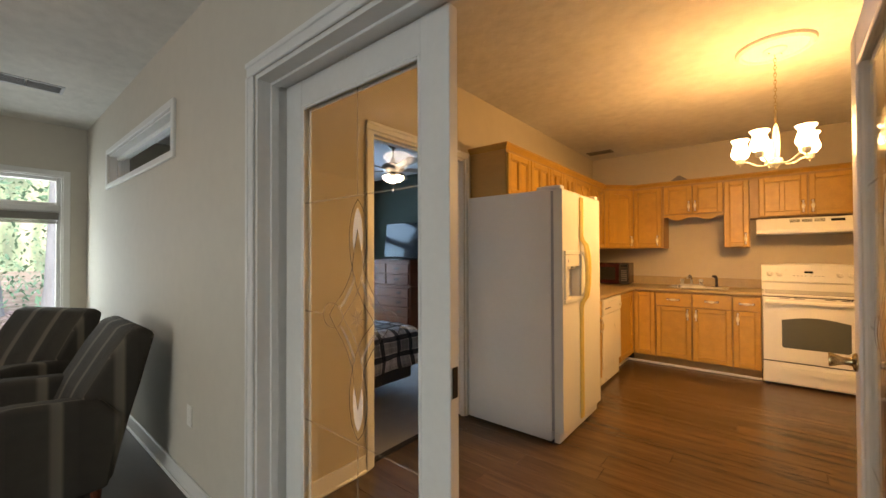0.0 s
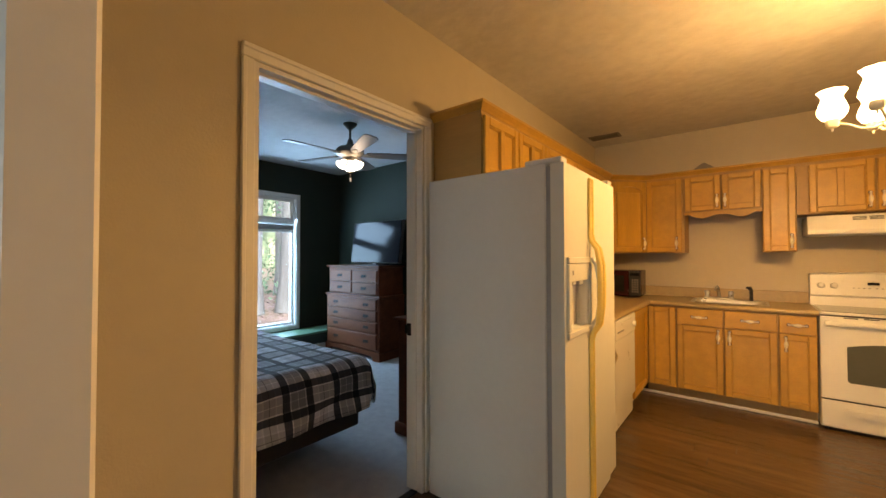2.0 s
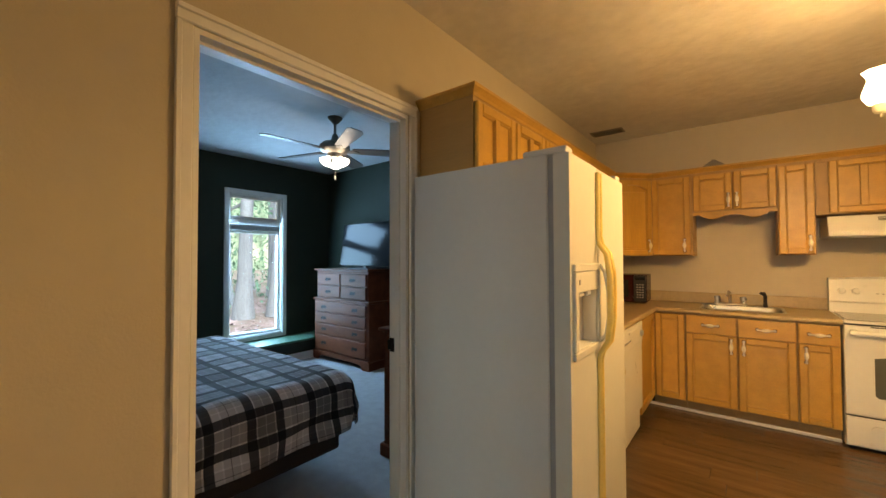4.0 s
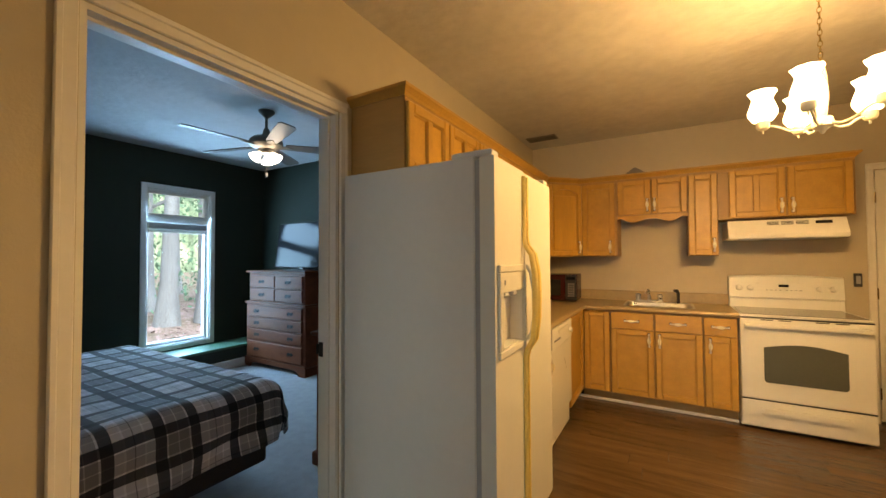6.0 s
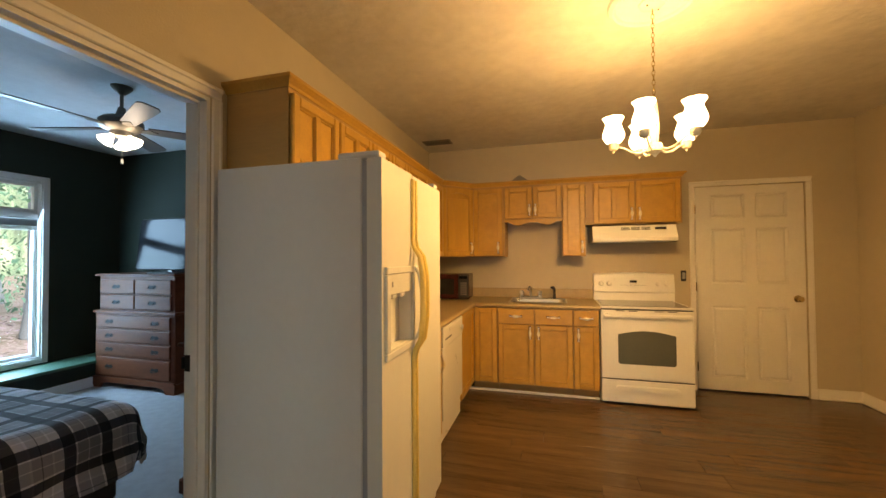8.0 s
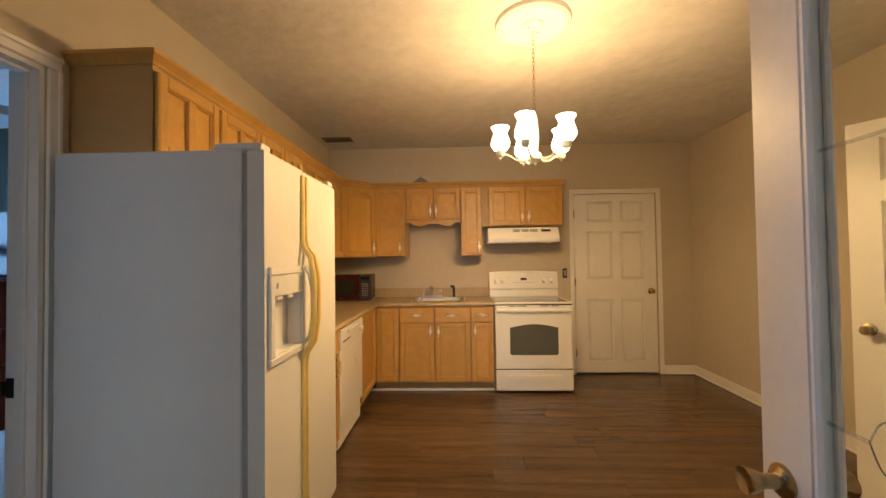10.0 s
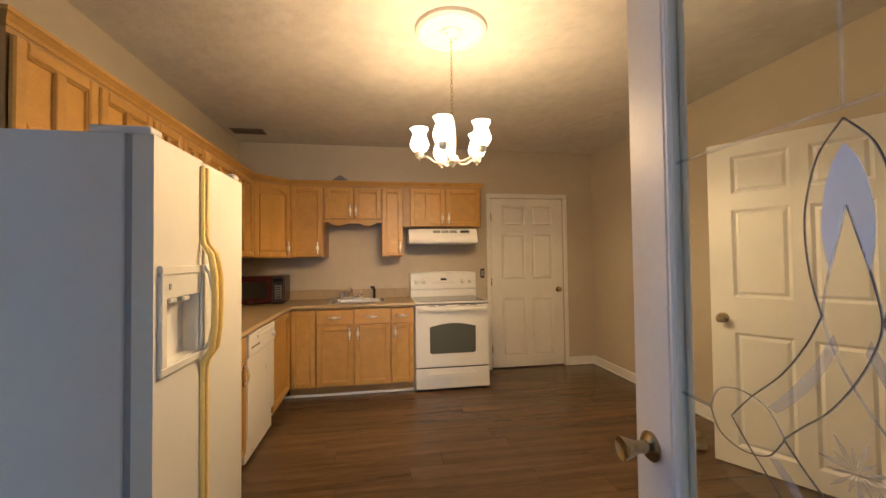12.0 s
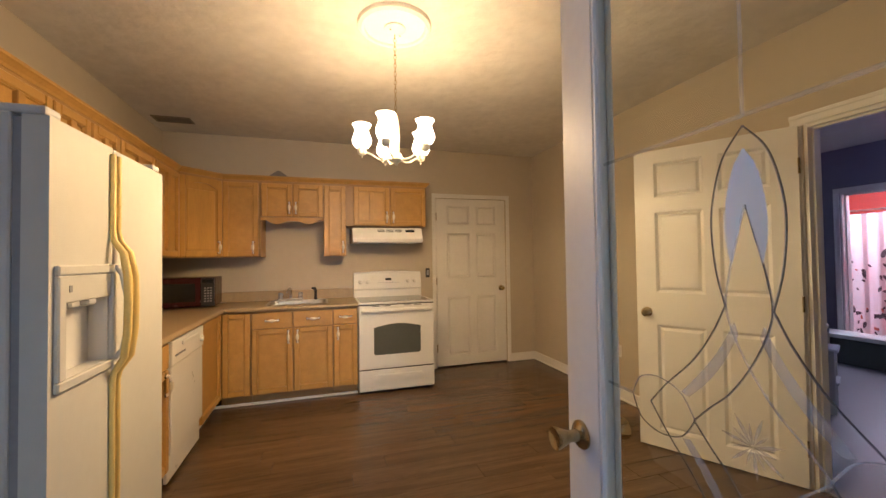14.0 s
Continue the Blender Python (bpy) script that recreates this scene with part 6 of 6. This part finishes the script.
# far woods as a backdrop glowing in place of daylight, with soft mottling
m = bpy.data.materials.new("glowing_far_woods")
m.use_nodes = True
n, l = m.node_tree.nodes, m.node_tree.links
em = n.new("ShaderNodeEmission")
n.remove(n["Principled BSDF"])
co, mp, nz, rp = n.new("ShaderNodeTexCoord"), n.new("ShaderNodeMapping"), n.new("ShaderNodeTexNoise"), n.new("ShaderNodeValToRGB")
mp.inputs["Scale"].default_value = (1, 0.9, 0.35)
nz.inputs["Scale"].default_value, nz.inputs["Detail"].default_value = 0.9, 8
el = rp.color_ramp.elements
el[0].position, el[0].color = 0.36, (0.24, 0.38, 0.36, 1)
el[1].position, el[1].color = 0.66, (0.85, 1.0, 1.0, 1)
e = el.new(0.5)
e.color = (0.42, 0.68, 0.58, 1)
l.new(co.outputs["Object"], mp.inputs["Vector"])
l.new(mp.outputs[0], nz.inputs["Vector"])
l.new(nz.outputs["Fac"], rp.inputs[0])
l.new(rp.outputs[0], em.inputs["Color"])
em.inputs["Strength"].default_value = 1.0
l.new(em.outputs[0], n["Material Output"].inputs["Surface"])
solid("backdrop", boxes((-52, -51.9, -90, 90, -1, 32)), m, "glowing backdrop plane for bright green far woods", "", "structure")

# ---- floor planks ----
floor = tagged(new("floor"), "dark brown laminate plank floor of the kitchen", "floor", "", "structure")
ROOT[floor] = Matrix()
PW, PL = 0.152, 1.21
plank_mesh = {}
rng = random.Random(7)
y = FL
while y < BACK - 0.005:
    y1 = min(y + PW, BACK)
    x = LW - 0.03 - rng.random() * PL
    while x < RW + 0.02:
        a, b = max(x, LW - 0.03), min(x + PL, RW + 0.03)
        if y < FK:
            a, b = max(a, FRENCH[0]), min(b, FRENCH[1])
        if b - a > 0.02:
            key = (round(b - a, 3), round(y1 - y, 3))
            if key not in plank_mesh:
                L, Wp = key
                bm = boxes((0.0007, L - 0.0007, 0.0007, Wp - 0.0007, -0.010, 0.0), bevel=0.0012)
                me = bpy.data.meshes.new("plank")
                bm.to_mesh(me)
                bm.free()
                me.materials.append(OAKFLOOR)
                plank_mesh[key] = me
            p = new("plank", plank_mesh[key])
            p.parent = floor
            p.location = (a, y, 0)
        x += PL
    y += PW
